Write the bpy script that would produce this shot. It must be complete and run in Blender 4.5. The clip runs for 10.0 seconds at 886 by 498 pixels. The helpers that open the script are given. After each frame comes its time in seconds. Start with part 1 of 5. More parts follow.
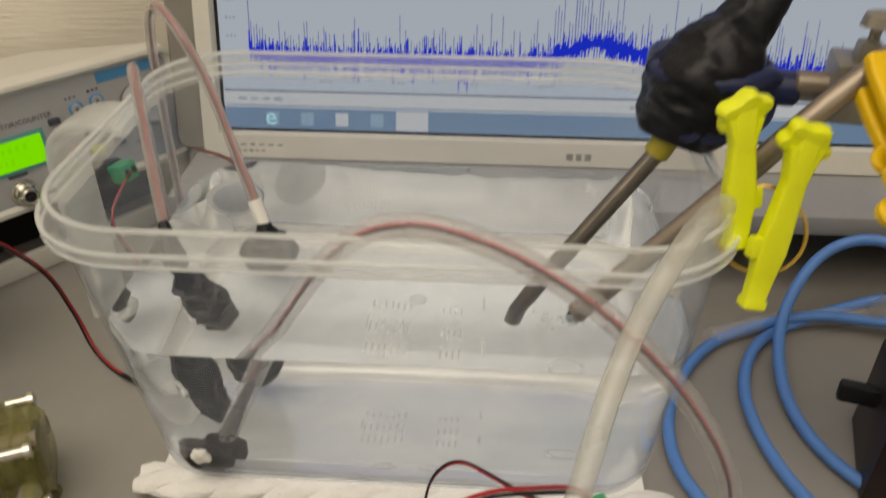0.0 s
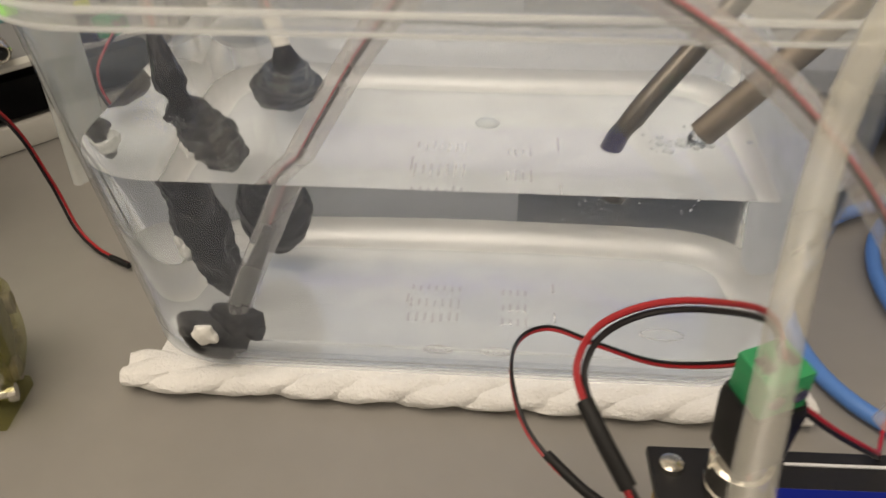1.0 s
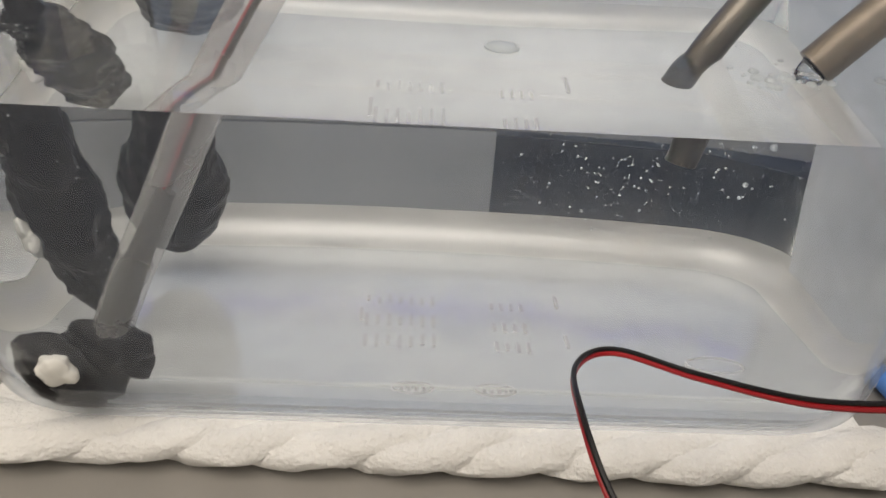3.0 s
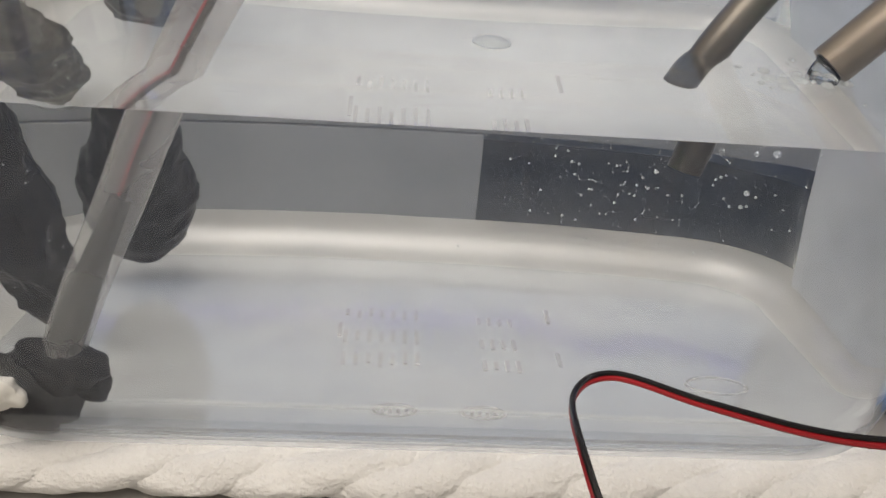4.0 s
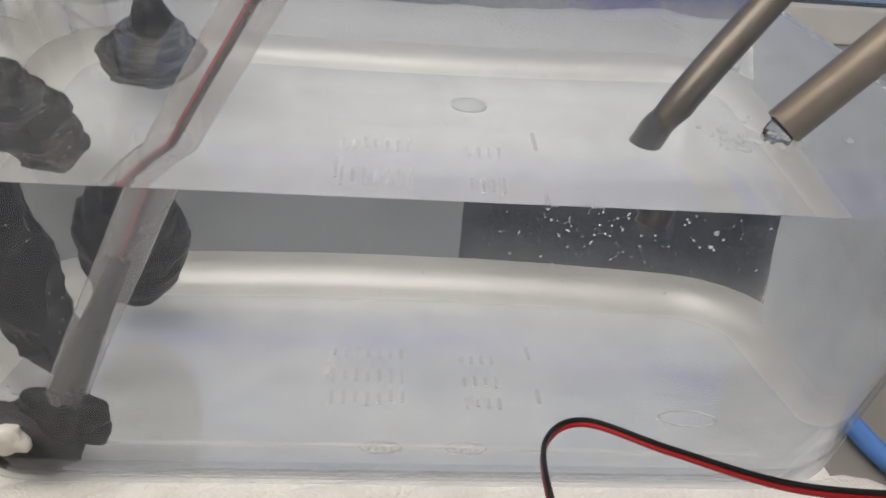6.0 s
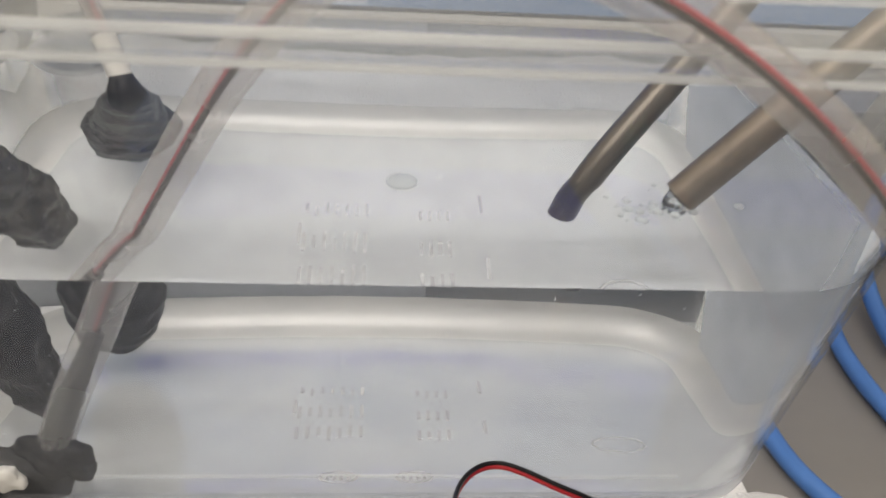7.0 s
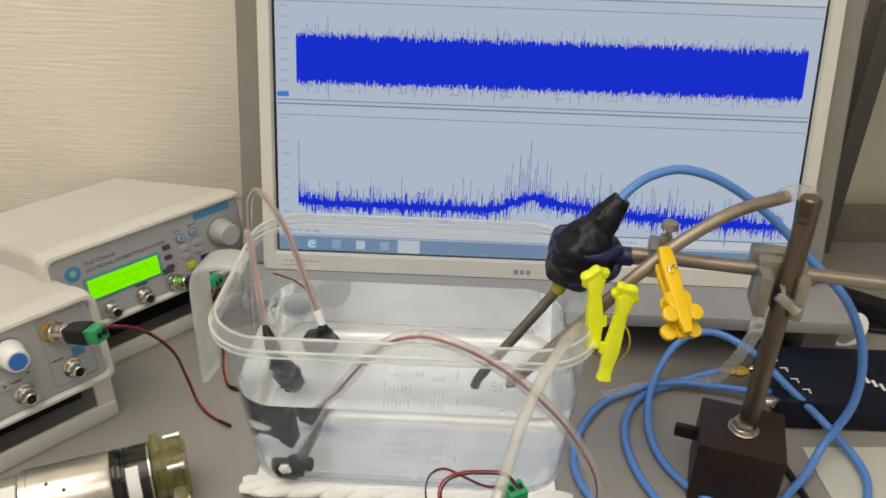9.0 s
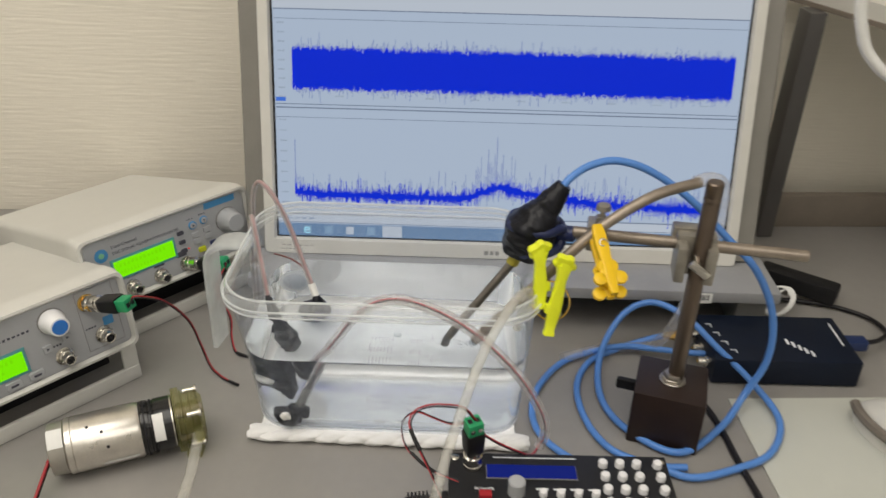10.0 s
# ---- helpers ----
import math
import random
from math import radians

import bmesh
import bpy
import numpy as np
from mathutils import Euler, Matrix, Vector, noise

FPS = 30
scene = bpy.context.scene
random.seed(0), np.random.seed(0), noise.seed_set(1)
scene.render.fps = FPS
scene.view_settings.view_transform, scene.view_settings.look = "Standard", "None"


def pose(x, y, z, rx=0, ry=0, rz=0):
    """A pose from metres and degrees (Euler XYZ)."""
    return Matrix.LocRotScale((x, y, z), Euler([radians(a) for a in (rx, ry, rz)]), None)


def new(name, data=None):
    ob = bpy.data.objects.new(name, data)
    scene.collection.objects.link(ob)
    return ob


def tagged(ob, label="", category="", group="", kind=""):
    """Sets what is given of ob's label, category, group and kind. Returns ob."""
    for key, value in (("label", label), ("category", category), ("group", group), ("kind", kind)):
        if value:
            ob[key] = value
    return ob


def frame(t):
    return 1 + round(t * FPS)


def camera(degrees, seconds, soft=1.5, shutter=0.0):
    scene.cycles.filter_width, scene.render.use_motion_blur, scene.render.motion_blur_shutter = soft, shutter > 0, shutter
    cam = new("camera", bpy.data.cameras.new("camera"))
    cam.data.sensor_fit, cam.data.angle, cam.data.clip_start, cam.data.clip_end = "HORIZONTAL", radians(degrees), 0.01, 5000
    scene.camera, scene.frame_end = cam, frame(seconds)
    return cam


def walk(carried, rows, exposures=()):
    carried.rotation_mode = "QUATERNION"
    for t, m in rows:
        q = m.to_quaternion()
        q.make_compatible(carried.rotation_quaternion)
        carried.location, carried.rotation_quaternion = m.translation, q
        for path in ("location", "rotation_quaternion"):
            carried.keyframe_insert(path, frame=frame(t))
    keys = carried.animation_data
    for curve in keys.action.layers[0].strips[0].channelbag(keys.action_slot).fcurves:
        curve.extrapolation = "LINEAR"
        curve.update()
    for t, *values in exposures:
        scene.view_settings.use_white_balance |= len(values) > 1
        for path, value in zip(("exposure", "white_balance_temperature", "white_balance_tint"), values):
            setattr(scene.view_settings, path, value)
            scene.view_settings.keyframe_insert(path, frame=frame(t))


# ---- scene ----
cam = camera(58.1, 10.0, soft=1.5, shutter=0.5)
METRES, EYE, TILT, LEAN, TURN = 0.73, 0.29, -34.0, 0.0, 0.0
ROWS = [
    (0.0, 0.0, 0.0, 0.0, -0.0, 0.0, 0.0),
    (0.5, -0.0134, 0.0464, -0.0418, 0.16, -1.35, -0.26),
    (1.0, -0.0287, 0.1044, -0.0676, 0.63, -2.17, 0.03),
    (1.5, -0.044, 0.1514, -0.0821, -1.53, -2.12, -0.49),
    (2.0, -0.0544, 0.1792, -0.0896, -2.34, -1.05, -0.55),
    (2.5, -0.0548, 0.2005, -0.0891, -4.56, 0.08, -0.32),
    (4.0, -0.0523, 0.2372, -0.0844, -7.42, 0.94, -0.42),
    (4.5, -0.0557, 0.2369, -0.0844, -7.62, 0.9, -0.72),
    (5.0, -0.0574, 0.2329, -0.081, -7.9, 1.19, -0.29),
    (5.5, -0.0568, 0.2278, -0.0764, -8.16, 1.36, -0.19),
    (7.0, -0.0345, 0.1907, -0.0478, -7.64, -0.26, 0.99),
    (7.5, -0.0287, 0.1209, -0.0230, -6.13, -1.14, 1.22),
    (8.0, -0.0394, -0.0402, 0.0148, -4.11, -0.93, -0.23),
    (8.5, -0.0338, -0.1842, 0.0335, -2.97, 2.51, 0.22),
    (9.0, -0.0201, -0.313, 0.0354, -2.14, 4.08, -0.34),
    (9.5, -0.0124, -0.3831, 0.025, -0.89, 3.67, -1.34),
    (10.0, 0.003, -0.4536, 0.0049, -2.17, 3.99, 0.17),
]
EXPOSURES = [(0.0, -0.25, 7450, 11), (1.0, -0.1, 7500, 13), (2.0, -0.06, 7250, 12), (2.5, -0.13, 7000, 12), (4.0, -0.14, 6800, 13), (5.5, -0.16, 6750, 13), (7.0, -0.1, 6720, 13), (7.5, -0.25, 6700, 12), (8.0, -0.25, 6450, 10), (8.5, 0.04, 6930, 10), (9.0, 0.04, 6820, 10), (9.5, 0.0, 6520, 10), (10.0, -0.02, 6500, 10)]
walk(cam, [(t, pose(0, 0, EYE, TILT, LEAN, TURN) @ pose(METRES * x, METRES * y, METRES * z, 90 + pitch, roll, yaw)) for t, x, y, z, yaw, pitch, roll in ROWS], EXPOSURES)

# ---- light: ceiling lamps of the room and a dim ambient ----
world = bpy.data.worlds.new("world")
scene.world = world
world.use_nodes = True
world.node_tree.nodes["Background"].inputs[0].default_value = (0.9, 0.95, 1.0, 1)
world.node_tree.nodes["Background"].inputs[1].default_value = 0.2


def ceiling_lamp(x, y, z, sx, sy, watts, colour):
    d = bpy.data.lights.new("ceiling_lamp", "AREA")
    d.shape, d.size, d.size_y, d.energy, d.color = "RECTANGLE", sx, sy, watts, colour
    ob = new("ceiling_lamp", d)
    ob.location = (x, y, z)
    return ob


ceiling_lamp(-0.55, -0.35, 1.74, 1.5, 1.3, 25, (1.0, 0.945, 0.86))
ceiling_lamp(0.9, -1.3, 1.74, 1.5, 1.3, 13, (1.0, 0.945, 0.86))


# ---- helpers for building ----
BASIS = {}


def thing(name, m, label, category, group="", kind=""):
    ob = new(name)
    ob.empty_display_size = 0.01
    ob.matrix_basis = m
    BASIS[ob] = m.copy()
    return tagged(ob, label, category, group, kind)


def mesh_of(name, bm, material, smooth=True):
    bmesh.ops.recalc_face_normals(bm, faces=bm.faces)
    me = bpy.data.meshes.new(name)
    bm.to_mesh(me)
    bm.free()
    me.materials.append(material)
    if smooth:
        me.shade_smooth()
        me.set_sharp_from_angle(angle=radians(38))
    return me


def part(name, bm, material, parent, label="", world_space=False):
    """One mesh under a thing or a part; its vertices in the parent thing's own frame, or in the world's."""
    if world_space:
        m = BASIS[parent]
        bm.transform(m.inverted())
    ob = new(name, mesh_of(name, bm, material))
    ob.parent = parent
    BASIS[ob] = BASIS[parent].copy()
    if label:
        ob["label"] = label
    return ob


def solid(name, bm, material, label, category, group="", kind="", base=None):
    """A thing that is one mesh, made in world coordinates and given its origin at its base."""
    if base is None:
        zs = min(v.co.z for v in bm.verts)
        n = len(bm.verts)
        base = Vector((sum(v.co.x for v in bm.verts) / n, sum(v.co.y for v in bm.verts) / n, zs))
    bm.transform(Matrix.Translation(-Vector(base)))
    ob = new(name, mesh_of(name, bm, material))
    ob.location = base
    BASIS[ob] = Matrix.Translation(base)
    return tagged(ob, label, category, group, kind)


def add_box(bm, c, s, bevel=0.0, m=None, seg=2):
    r = bmesh.ops.create_cube(bm, size=1.0)
    vs = r["verts"]
    for v in vs:
        v.co = Vector((v.co.x * s[0] + c[0], v.co.y * s[1] + c[1], v.co.z * s[2] + c[2]))
    if bevel:
        es = list({e for v in vs for e in v.link_edges})
        out = bmesh.ops.bevel(bm, geom=es, offset=bevel, segments=seg, profile=0.6, affect="EDGES")
        vs = list({v for f in out["faces"] for v in f.verts} | {v for v in vs if v.is_valid})
    if m is not None:
        bmesh.ops.transform(bm, matrix=m, verts=vs)
    return bm


def box(c, s, bevel=0.0, m=None):
    return add_box(bmesh.new(), c, s, bevel, m)


def add_rev(bm, prof, m, seg=24):
    """Turned shape: profile of (radius, height) round the local z."""
    rings = []
    for r, h in prof:
        rings.append([bm.verts.new(m @ Vector((max(r, 1e-5) * math.cos(2 * math.pi * i / seg), max(r, 1e-5) * math.sin(2 * math.pi * i / seg), h))) for i in range(seg)])
    for a, b in zip(rings, rings[1:]):
        for i in range(seg):
            bm.faces.new((a[i], a[(i + 1) % seg], b[(i + 1) % seg], b[i]))
    bm.faces.new(rings[0][::-1])
    bm.faces.new(rings[-1])
    return bm


def rev(prof, m=None, seg=24):
    return add_rev(bmesh.new(), prof, m if m is not None else Matrix(), seg)


def axis_to(p, q):
    """A frame at p whose z looks to q."""
    p, q = Vector(p), Vector(q)
    return Matrix.Translation(p) @ (q - p).to_track_quat("Z", "Y").to_matrix().to_4x4()


def rod(p, q, r, bevel=0.0008, seg=20):
    n = (Vector(q) - Vector(p)).length
    return rev([(r - bevel, 0), (r, bevel), (r, n - bevel), (r - bevel, n)], axis_to(p, q), seg)


def spline(pts, per=10):
    """A smooth line through points (centripetal enough for cables)."""
    P = [Vector(p) for p in pts]
    P = [P[0] * 2 - P[1]] + P + [P[-1] * 2 - P[-2]]
    out = []
    for i in range(1, len(P) - 2):
        a, b, c, d = P[i - 1:i + 3]
        for k in range(per):
            t = k / per
            out.append(0.5 * (2 * b + (c - a) * t + (2 * a - 5 * b + 4 * c - d) * t * t + (3 * b - a - 3 * c + d) * t ** 3))
    out.append(P[-2])
    return out


def add_sweep(bm, line, radius, seg=10, section=None, wobble=0.0):
    """Sweeps a round (or given) section along a line, with capped ends. radius: a number or a function of 0..1."""
    n = len(line)
    t0 = (line[1] - line[0]).normalized()
    up = Vector((0, 0, 1)) if abs(t0.z) < 0.9 else Vector((1, 0, 0))
    nrm = (up - t0 * up.dot(t0)).normalized()
    rings = []
    for i, p in enumerate(line):
        t = (line[min(i + 1, n - 1)] - line[max(i - 1, 0)]).normalized()
        nrm = (nrm - t * nrm.dot(t)).normalized()
        bi = t.cross(nrm)
        s = i / (n - 1)
        r = radius(s) if callable(radius) else radius
        ring = []
        if section:
            for a, b in section:
                ring.append(bm.verts.new(p + nrm * a * r + bi * b * r))
        else:
            for k in range(seg):
                w = 2 * math.pi * k / seg
                rr = r * (1 + wobble * noise.noise(p * 95 + Vector((math.cos(w), math.sin(w), 0)) * 1.5) + 0.55 * wobble * noise.noise(p * 300 + Vector((math.cos(w), math.sin(w), 2)) * 3.4)) if wobble else r
                ring.append(bm.verts.new(p + nrm * math.cos(w) * rr + bi * math.sin(w) * rr))
        rings.append(ring)
    m = len(rings[0])
    for a, b in zip(rings, rings[1:]):
        for k in range(m):
            bm.faces.new((a[k], a[(k + 1) % m], b[(k + 1) % m], b[k]))
    bm.faces.new(rings[0][::-1])
    bm.faces.new(rings[-1])
    return bm


def sweep(pts, radius, per=10, seg=10, section=None, wobble=0.0):
    return add_sweep(bmesh.new(), spline(pts, per), radius, seg, section, wobble)


def rr(hx, hy, r, n=8, cx=0.0, cy=0.0):
    """A rounded rectangle as a list of (x, y), anticlockwise."""
    out = []
    for sx, sy, a0 in ((1, 1, 0), (-1, 1, 90), (-1, -1, 180), (1, -1, 270)):
        for k in range(n + 1):
            a = radians(a0 + 90 * k / n)
            out.append((cx + sx * (hx - r) + r * math.cos(a), cy + sy * (hy - r) + r * math.sin(a)))
    return out


def add_loft(bm, rings, cap0=True, cap1=True):
    vs = [[bm.verts.new(p) for p in ring] for ring in rings]
    m = len(vs[0])
    for a, b in zip(vs, vs[1:]):
        for k in range(m):
            bm.faces.new((a[k], a[(k + 1) % m], b[(k + 1) % m], b[k]))
    if cap0:
        bm.faces.new(vs[0][::-1])
    if cap1:
        bm.faces.new(vs[-1])
    return bm


def plate(hx, hz, r, y0, y1, cx=0.0, cz=0.0, n=5, bevel=0.0):
    """A rounded plate in the local x-z plane from y0 to y1 (front at y0)."""
    bm = bmesh.new()
    b = bevel
    rings = []
    for y, d in ((y0, b), (y0 + b, 0), (y1, 0)) if b else ((y0, 0), (y1, 0)):
        rings.append([(x, y, z) for x, z in rr(hx - d, hz - d, max(r - d, 1e-4), n, cx, cz)])
    return add_loft(bm, rings)


def blob(bm, c, s, seed=0.0, amp=0.18, freq=60.0, m=None, sub=4):
    """A lumpy wrapped shape."""
    r = bmesh.ops.create_icosphere(bm, subdivisions=sub, radius=1.0)
    for v in r["verts"]:
        p = Vector((v.co.x * s[0], v.co.y * s[1], v.co.z * s[2]))
        k = 1 + amp * noise.noise(p * freq + Vector((seed, seed, seed))) + amp * 0.5 * noise.noise(p * freq * 2.7) + amp * 0.28 * abs(noise.noise(p * freq * 6.5))
        v.co = p * k
    if m is not None:
        bmesh.ops.transform(bm, matrix=m, verts=r["verts"])
    bmesh.ops.translate(bm, vec=Vector(c), verts=r["verts"])
    return bm


# ---- materials ----
def mat(name, colour, rough=0.5, metal=0.0, vary=0.08, scale=40.0, bump=0.1, bump_scale=300.0, spec=0.5, colour2=None, stretch=(1, 1, 1), trans=0.0, ior=1.45, emit=0.0, sub=0.0, coat=0.0, dist=0.0004):
    m = bpy.data.materials.new(name)
    m.use_nodes = True
    nt = m.node_tree
    b = nt.nodes["Principled BSDF"]
    L = nt.links.new
    co = nt.nodes.new("ShaderNodeTexCoord")
    mp = nt.nodes.new("ShaderNodeMapping")
    mp.inputs["Scale"].default_value = stretch
    L(co.outputs["Object"], mp.inputs[0])
    n1 = nt.nodes.new("ShaderNodeTexNoise")
    n1.inputs["Scale"].default_value, n1.inputs["Detail"].default_value = scale, 6
    n2 = nt.nodes.new("ShaderNodeTexNoise")
    n2.inputs["Scale"].default_value, n2.inputs["Detail"].default_value = scale * 9, 4
    L(mp.outputs[0], n1.inputs["Vector"])
    L(mp.outputs[0], n2.inputs["Vector"])
    mx = nt.nodes.new("ShaderNodeMath")
    mx.operation = "MULTIPLY_ADD"
    L(n2.outputs[0], mx.inputs[0])
    mx.inputs[1].default_value = 0.4
    L(n1.outputs[0], mx.inputs[2])
    ramp = nt.nodes.new("ShaderNodeValToRGB")
    c = Vector(colour)
    c2 = Vector(colour2) if colour2 else c * (1 + vary)
    ramp.color_ramp.elements[0].position, ramp.color_ramp.elements[1].position = 0.45, 0.95
    ramp.color_ramp.elements[0].color = (*(c * (1 - vary)), 1)
    ramp.color_ramp.elements[1].color = (*c2, 1)
    L(mx.outputs[0], ramp.inputs[0])
    L(ramp.outputs[0], b.inputs["Base Color"])
    b.inputs["Roughness"].default_value, b.inputs["Metallic"].default_value = rough, metal
    b.inputs["Specular IOR Level"].default_value = spec
    b.inputs["IOR"].default_value = ior
    b.inputs["Transmission Weight"].default_value = trans
    b.inputs["Coat Weight"].default_value = coat
    if sub:
        b.inputs["Subsurface Weight"].default_value = sub
        b.inputs["Subsurface Radius"].default_value = (0.004, 0.004, 0.004)
    if emit:
        b.inputs["Emission Strength"].default_value = emit
        b.inputs["Emission Color"].default_value = (*colour, 1)
    mr = nt.nodes.new("ShaderNodeMapRange")
    mr.inputs[3].default_value, mr.inputs[4].default_value = max(rough - 0.08, 0.02), min(rough + 0.08, 1)
    L(n1.outputs[0], mr.inputs[0])
    L(mr.outputs[0], b.inputs["Roughness"])
    if bump:
        n3 = nt.nodes.new("ShaderNodeTexNoise")
        n3.inputs["Scale"].default_value, n3.inputs["Detail"].default_value = bump_scale, 5
        L(mp.outputs[0], n3.inputs["Vector"])
        bp = nt.nodes.new("ShaderNodeBump")
        bp.inputs["Strength"].default_value, bp.inputs["Distance"].default_value = bump, dist
        L(n3.outputs[0], bp.inputs["Height"])
        L(bp.outputs[0], b.inputs["Normal"])
    return m


def clear(name, frost, tint=(1, 1, 1), rough=0.08, ior=1.4, white=(0.85, 0.87, 0.86), bump=0.0, gloss=0.025, edge=0.55):
    """Thin clear plastic: mostly see-through, a little milky, with a gloss that grows at grazing angles."""
    m = bpy.data.materials.new(name)
    m.use_nodes = True
    nt = m.node_tree
    nt.nodes.clear()
    L = nt.links.new
    out = nt.nodes.new("ShaderNodeOutputMaterial")
    tr = nt.nodes.new("ShaderNodeBsdfTransparent")
    tr.inputs[0].default_value = (*tint, 1)
    df = nt.nodes.new("ShaderNodeBsdfDiffuse")
    df.inputs[0].default_value = (*white, 1)
    tl = nt.nodes.new("ShaderNodeBsdfTranslucent")
    tl.inputs[0].default_value = (*white, 1)
    milk = nt.nodes.new("ShaderNodeMixShader")
    milk.inputs[0].default_value = 0.5
    L(df.outputs[0], milk.inputs[1])
    L(tl.outputs[0], milk.inputs[2])
    ns = nt.nodes.new("ShaderNodeTexNoise")
    ns.inputs["Scale"].default_value, ns.inputs["Detail"].default_value = 35, 6
    co = nt.nodes.new("ShaderNodeTexCoord")
    L(co.outputs["Object"], ns.inputs["Vector"])
    mr = nt.nodes.new("ShaderNodeMapRange")
    mr.inputs[3].default_value, mr.inputs[4].default_value = frost * 0.6, frost * 1.4
    L(ns.outputs[0], mr.inputs[0])
    mix = nt.nodes.new("ShaderNodeMixShader")
    L(mr.outputs[0], mix.inputs[0])
    L(tr.outputs[0], mix.inputs[1])
    L(milk.outputs[0], mix.inputs[2])
    gl = nt.nodes.new("ShaderNodeBsdfGlossy")
    gl.inputs["Roughness"].default_value = rough
    lw = nt.nodes.new("ShaderNodeLayerWeight")
    lw.inputs["Blend"].default_value = 0.5
    pw = nt.nodes.new("ShaderNodeMath")
    pw.operation, pw.inputs[1].default_value = "POWER", 4.0
    L(lw.outputs["Facing"], pw.inputs[0])
    fr = nt.nodes.new("ShaderNodeMath")
    fr.operation, fr.inputs[1].default_value, fr.inputs[2].default_value = "MULTIPLY_ADD", edge, gloss
    L(pw.outputs[0], fr.inputs[0])
    m2 = nt.nodes.new("ShaderNodeMixShader")
    L(fr.outputs[0], m2.inputs[0])
    L(mix.outputs[0], m2.inputs[1])
    L(gl.outputs[0], m2.inputs[2])
    if bump:
        n3 = nt.nodes.new("ShaderNodeTexNoise")
        n3.inputs["Scale"].default_value = 120
        L(co.outputs["Object"], n3.inputs["Vector"])
        bp = nt.nodes.new("ShaderNodeBump")
        bp.inputs["Strength"].default_value, bp.inputs["Distance"].default_value = bump, 0.0006
        L(n3.outputs[0], bp.inputs["Height"])
        L(bp.outputs[0], gl.inputs["Normal"])
        L(bp.outputs[0], df.inputs["Normal"])
    L(m2.outputs[0], out.inputs[0])
    return m


def glow(name, colour, strength):
    m = bpy.data.materials.new(name)
    m.use_nodes = True
    nt = m.node_tree
    b = nt.nodes["Principled BSDF"]
    b.inputs["Base Color"].default_value = (0.004, 0.004, 0.004, 1)
    b.inputs["Roughness"].default_value = 0.5
    b.inputs["Specular IOR Level"].default_value = 0.03
    b.inputs["Emission Color"].default_value = (*colour, 1)
    b.inputs["Emission Strength"].default_value = strength
    return m


M_TABLE = mat("table_laminate", (0.27, 0.258, 0.243), 0.42, vary=0.07, scale=9, bump=0.05, bump_scale=500)
M_FLOOR = mat("floor_vinyl", (0.3, 0.29, 0.27), 0.5)
M_CEIL = mat("ceiling_paint", (0.8, 0.79, 0.76), 0.8)
M_WHITE = mat("white_abs", (0.62, 0.61, 0.57), 0.42, vary=0.04, bump=0.05, bump_scale=900)
M_CASE = mat("case_cream_plastic", (0.58, 0.575, 0.54), 0.45, vary=0.04, bump=0.06, bump_scale=900)
M_PANEL = mat("grey_front_panel", (0.37, 0.38, 0.395), 0.45, vary=0.04, bump=0.03)
M_SILVER = mat("silver_paint", (0.24, 0.23, 0.21), 0.4, metal=0.25, vary=0.05)
M_GREY = mat("grey_plastic", (0.24, 0.235, 0.225), 0.5, vary=0.06)
M_DARK = mat("dark_plastic", (0.014, 0.014, 0.016), 0.45, vary=0.2, spec=0.35)
M_BLACK = mat("black_tape", (0.005, 0.0055, 0.009), 0.36, vary=0.4, scale=120, bump=0.5, bump_scale=230, dist=0.0012, spec=0.3)
M_RUBBER = mat("black_rubber", (0.011, 0.011, 0.012), 0.5, vary=0.2, spec=0.3)
M_NAVY = mat("navy_painted_metal", (0.006, 0.010, 0.022), 0.5, vary=0.15, bump=0.15, bump_scale=700, spec=0.25)
M_STEEL = mat("brushed_steel", (0.42, 0.39, 0.35), 0.3, metal=0.9, vary=0.15, scale=60, bump=0.12, bump_scale=400, stretch=(1, 1, 0.1))
M_CHROME = mat("nickel_plating", (0.62, 0.6, 0.55), 0.2, metal=1.0, vary=0.1)
M_CAST = mat("cast_zinc", (0.33, 0.31, 0.27), 0.42, metal=0.7, vary=0.15, bump=0.3, bump_scale=250)
M_BROWN = mat("brown_black_enamel", (0.022, 0.013, 0.011), 0.42, vary=0.2, bump=0.15, bump_scale=500, spec=0.35)
M_BLUECABLE = mat("blue_cable_pvc", (0.09, 0.24, 0.62), 0.35, vary=0.06, bump=0.05)
M_BLUERUBBER = mat("navy_clamp_sleeve", (0.012, 0.02, 0.075), 0.4, vary=0.15, bump=0.1)
M_RED = mat("red_wire", (0.34, 0.015, 0.022), 0.35, vary=0.1)
M_REDDARK = mat("dull_red_wire", (0.42, 0.016, 0.04), 0.45, vary=0.1)
M_WIREBLACK = mat("black_wire", (0.012, 0.011, 0.013), 0.38, vary=0.1, spec=0.35)
M_YELLOW = mat("lemon_plastic", (0.74, 0.8, 0.02), 0.4, vary=0.05, sub=0.15)
M_ORANGE = mat("amber_plastic", (0.8, 0.52, 0.012), 0.4, vary=0.06, sub=0.15)
M_TOWEL = mat("white_cotton", (0.8, 0.797, 0.79), 0.95, vary=0.06, scale=90, bump=0.9, bump_scale=900, spec=0.1, dist=0.001)
M_PAPER = mat("white_paper", (0.76, 0.76, 0.74), 0.8, vary=0.03)
M_GREEN = mat("terminal_green", (0.02, 0.3, 0.12), 0.45, vary=0.1)
M_BRASS = mat("gold_plating", (0.75, 0.5, 0.15), 0.25, metal=1.0)
M_BLUECAP = mat("blue_cap", (0.03, 0.17, 0.55), 0.4)
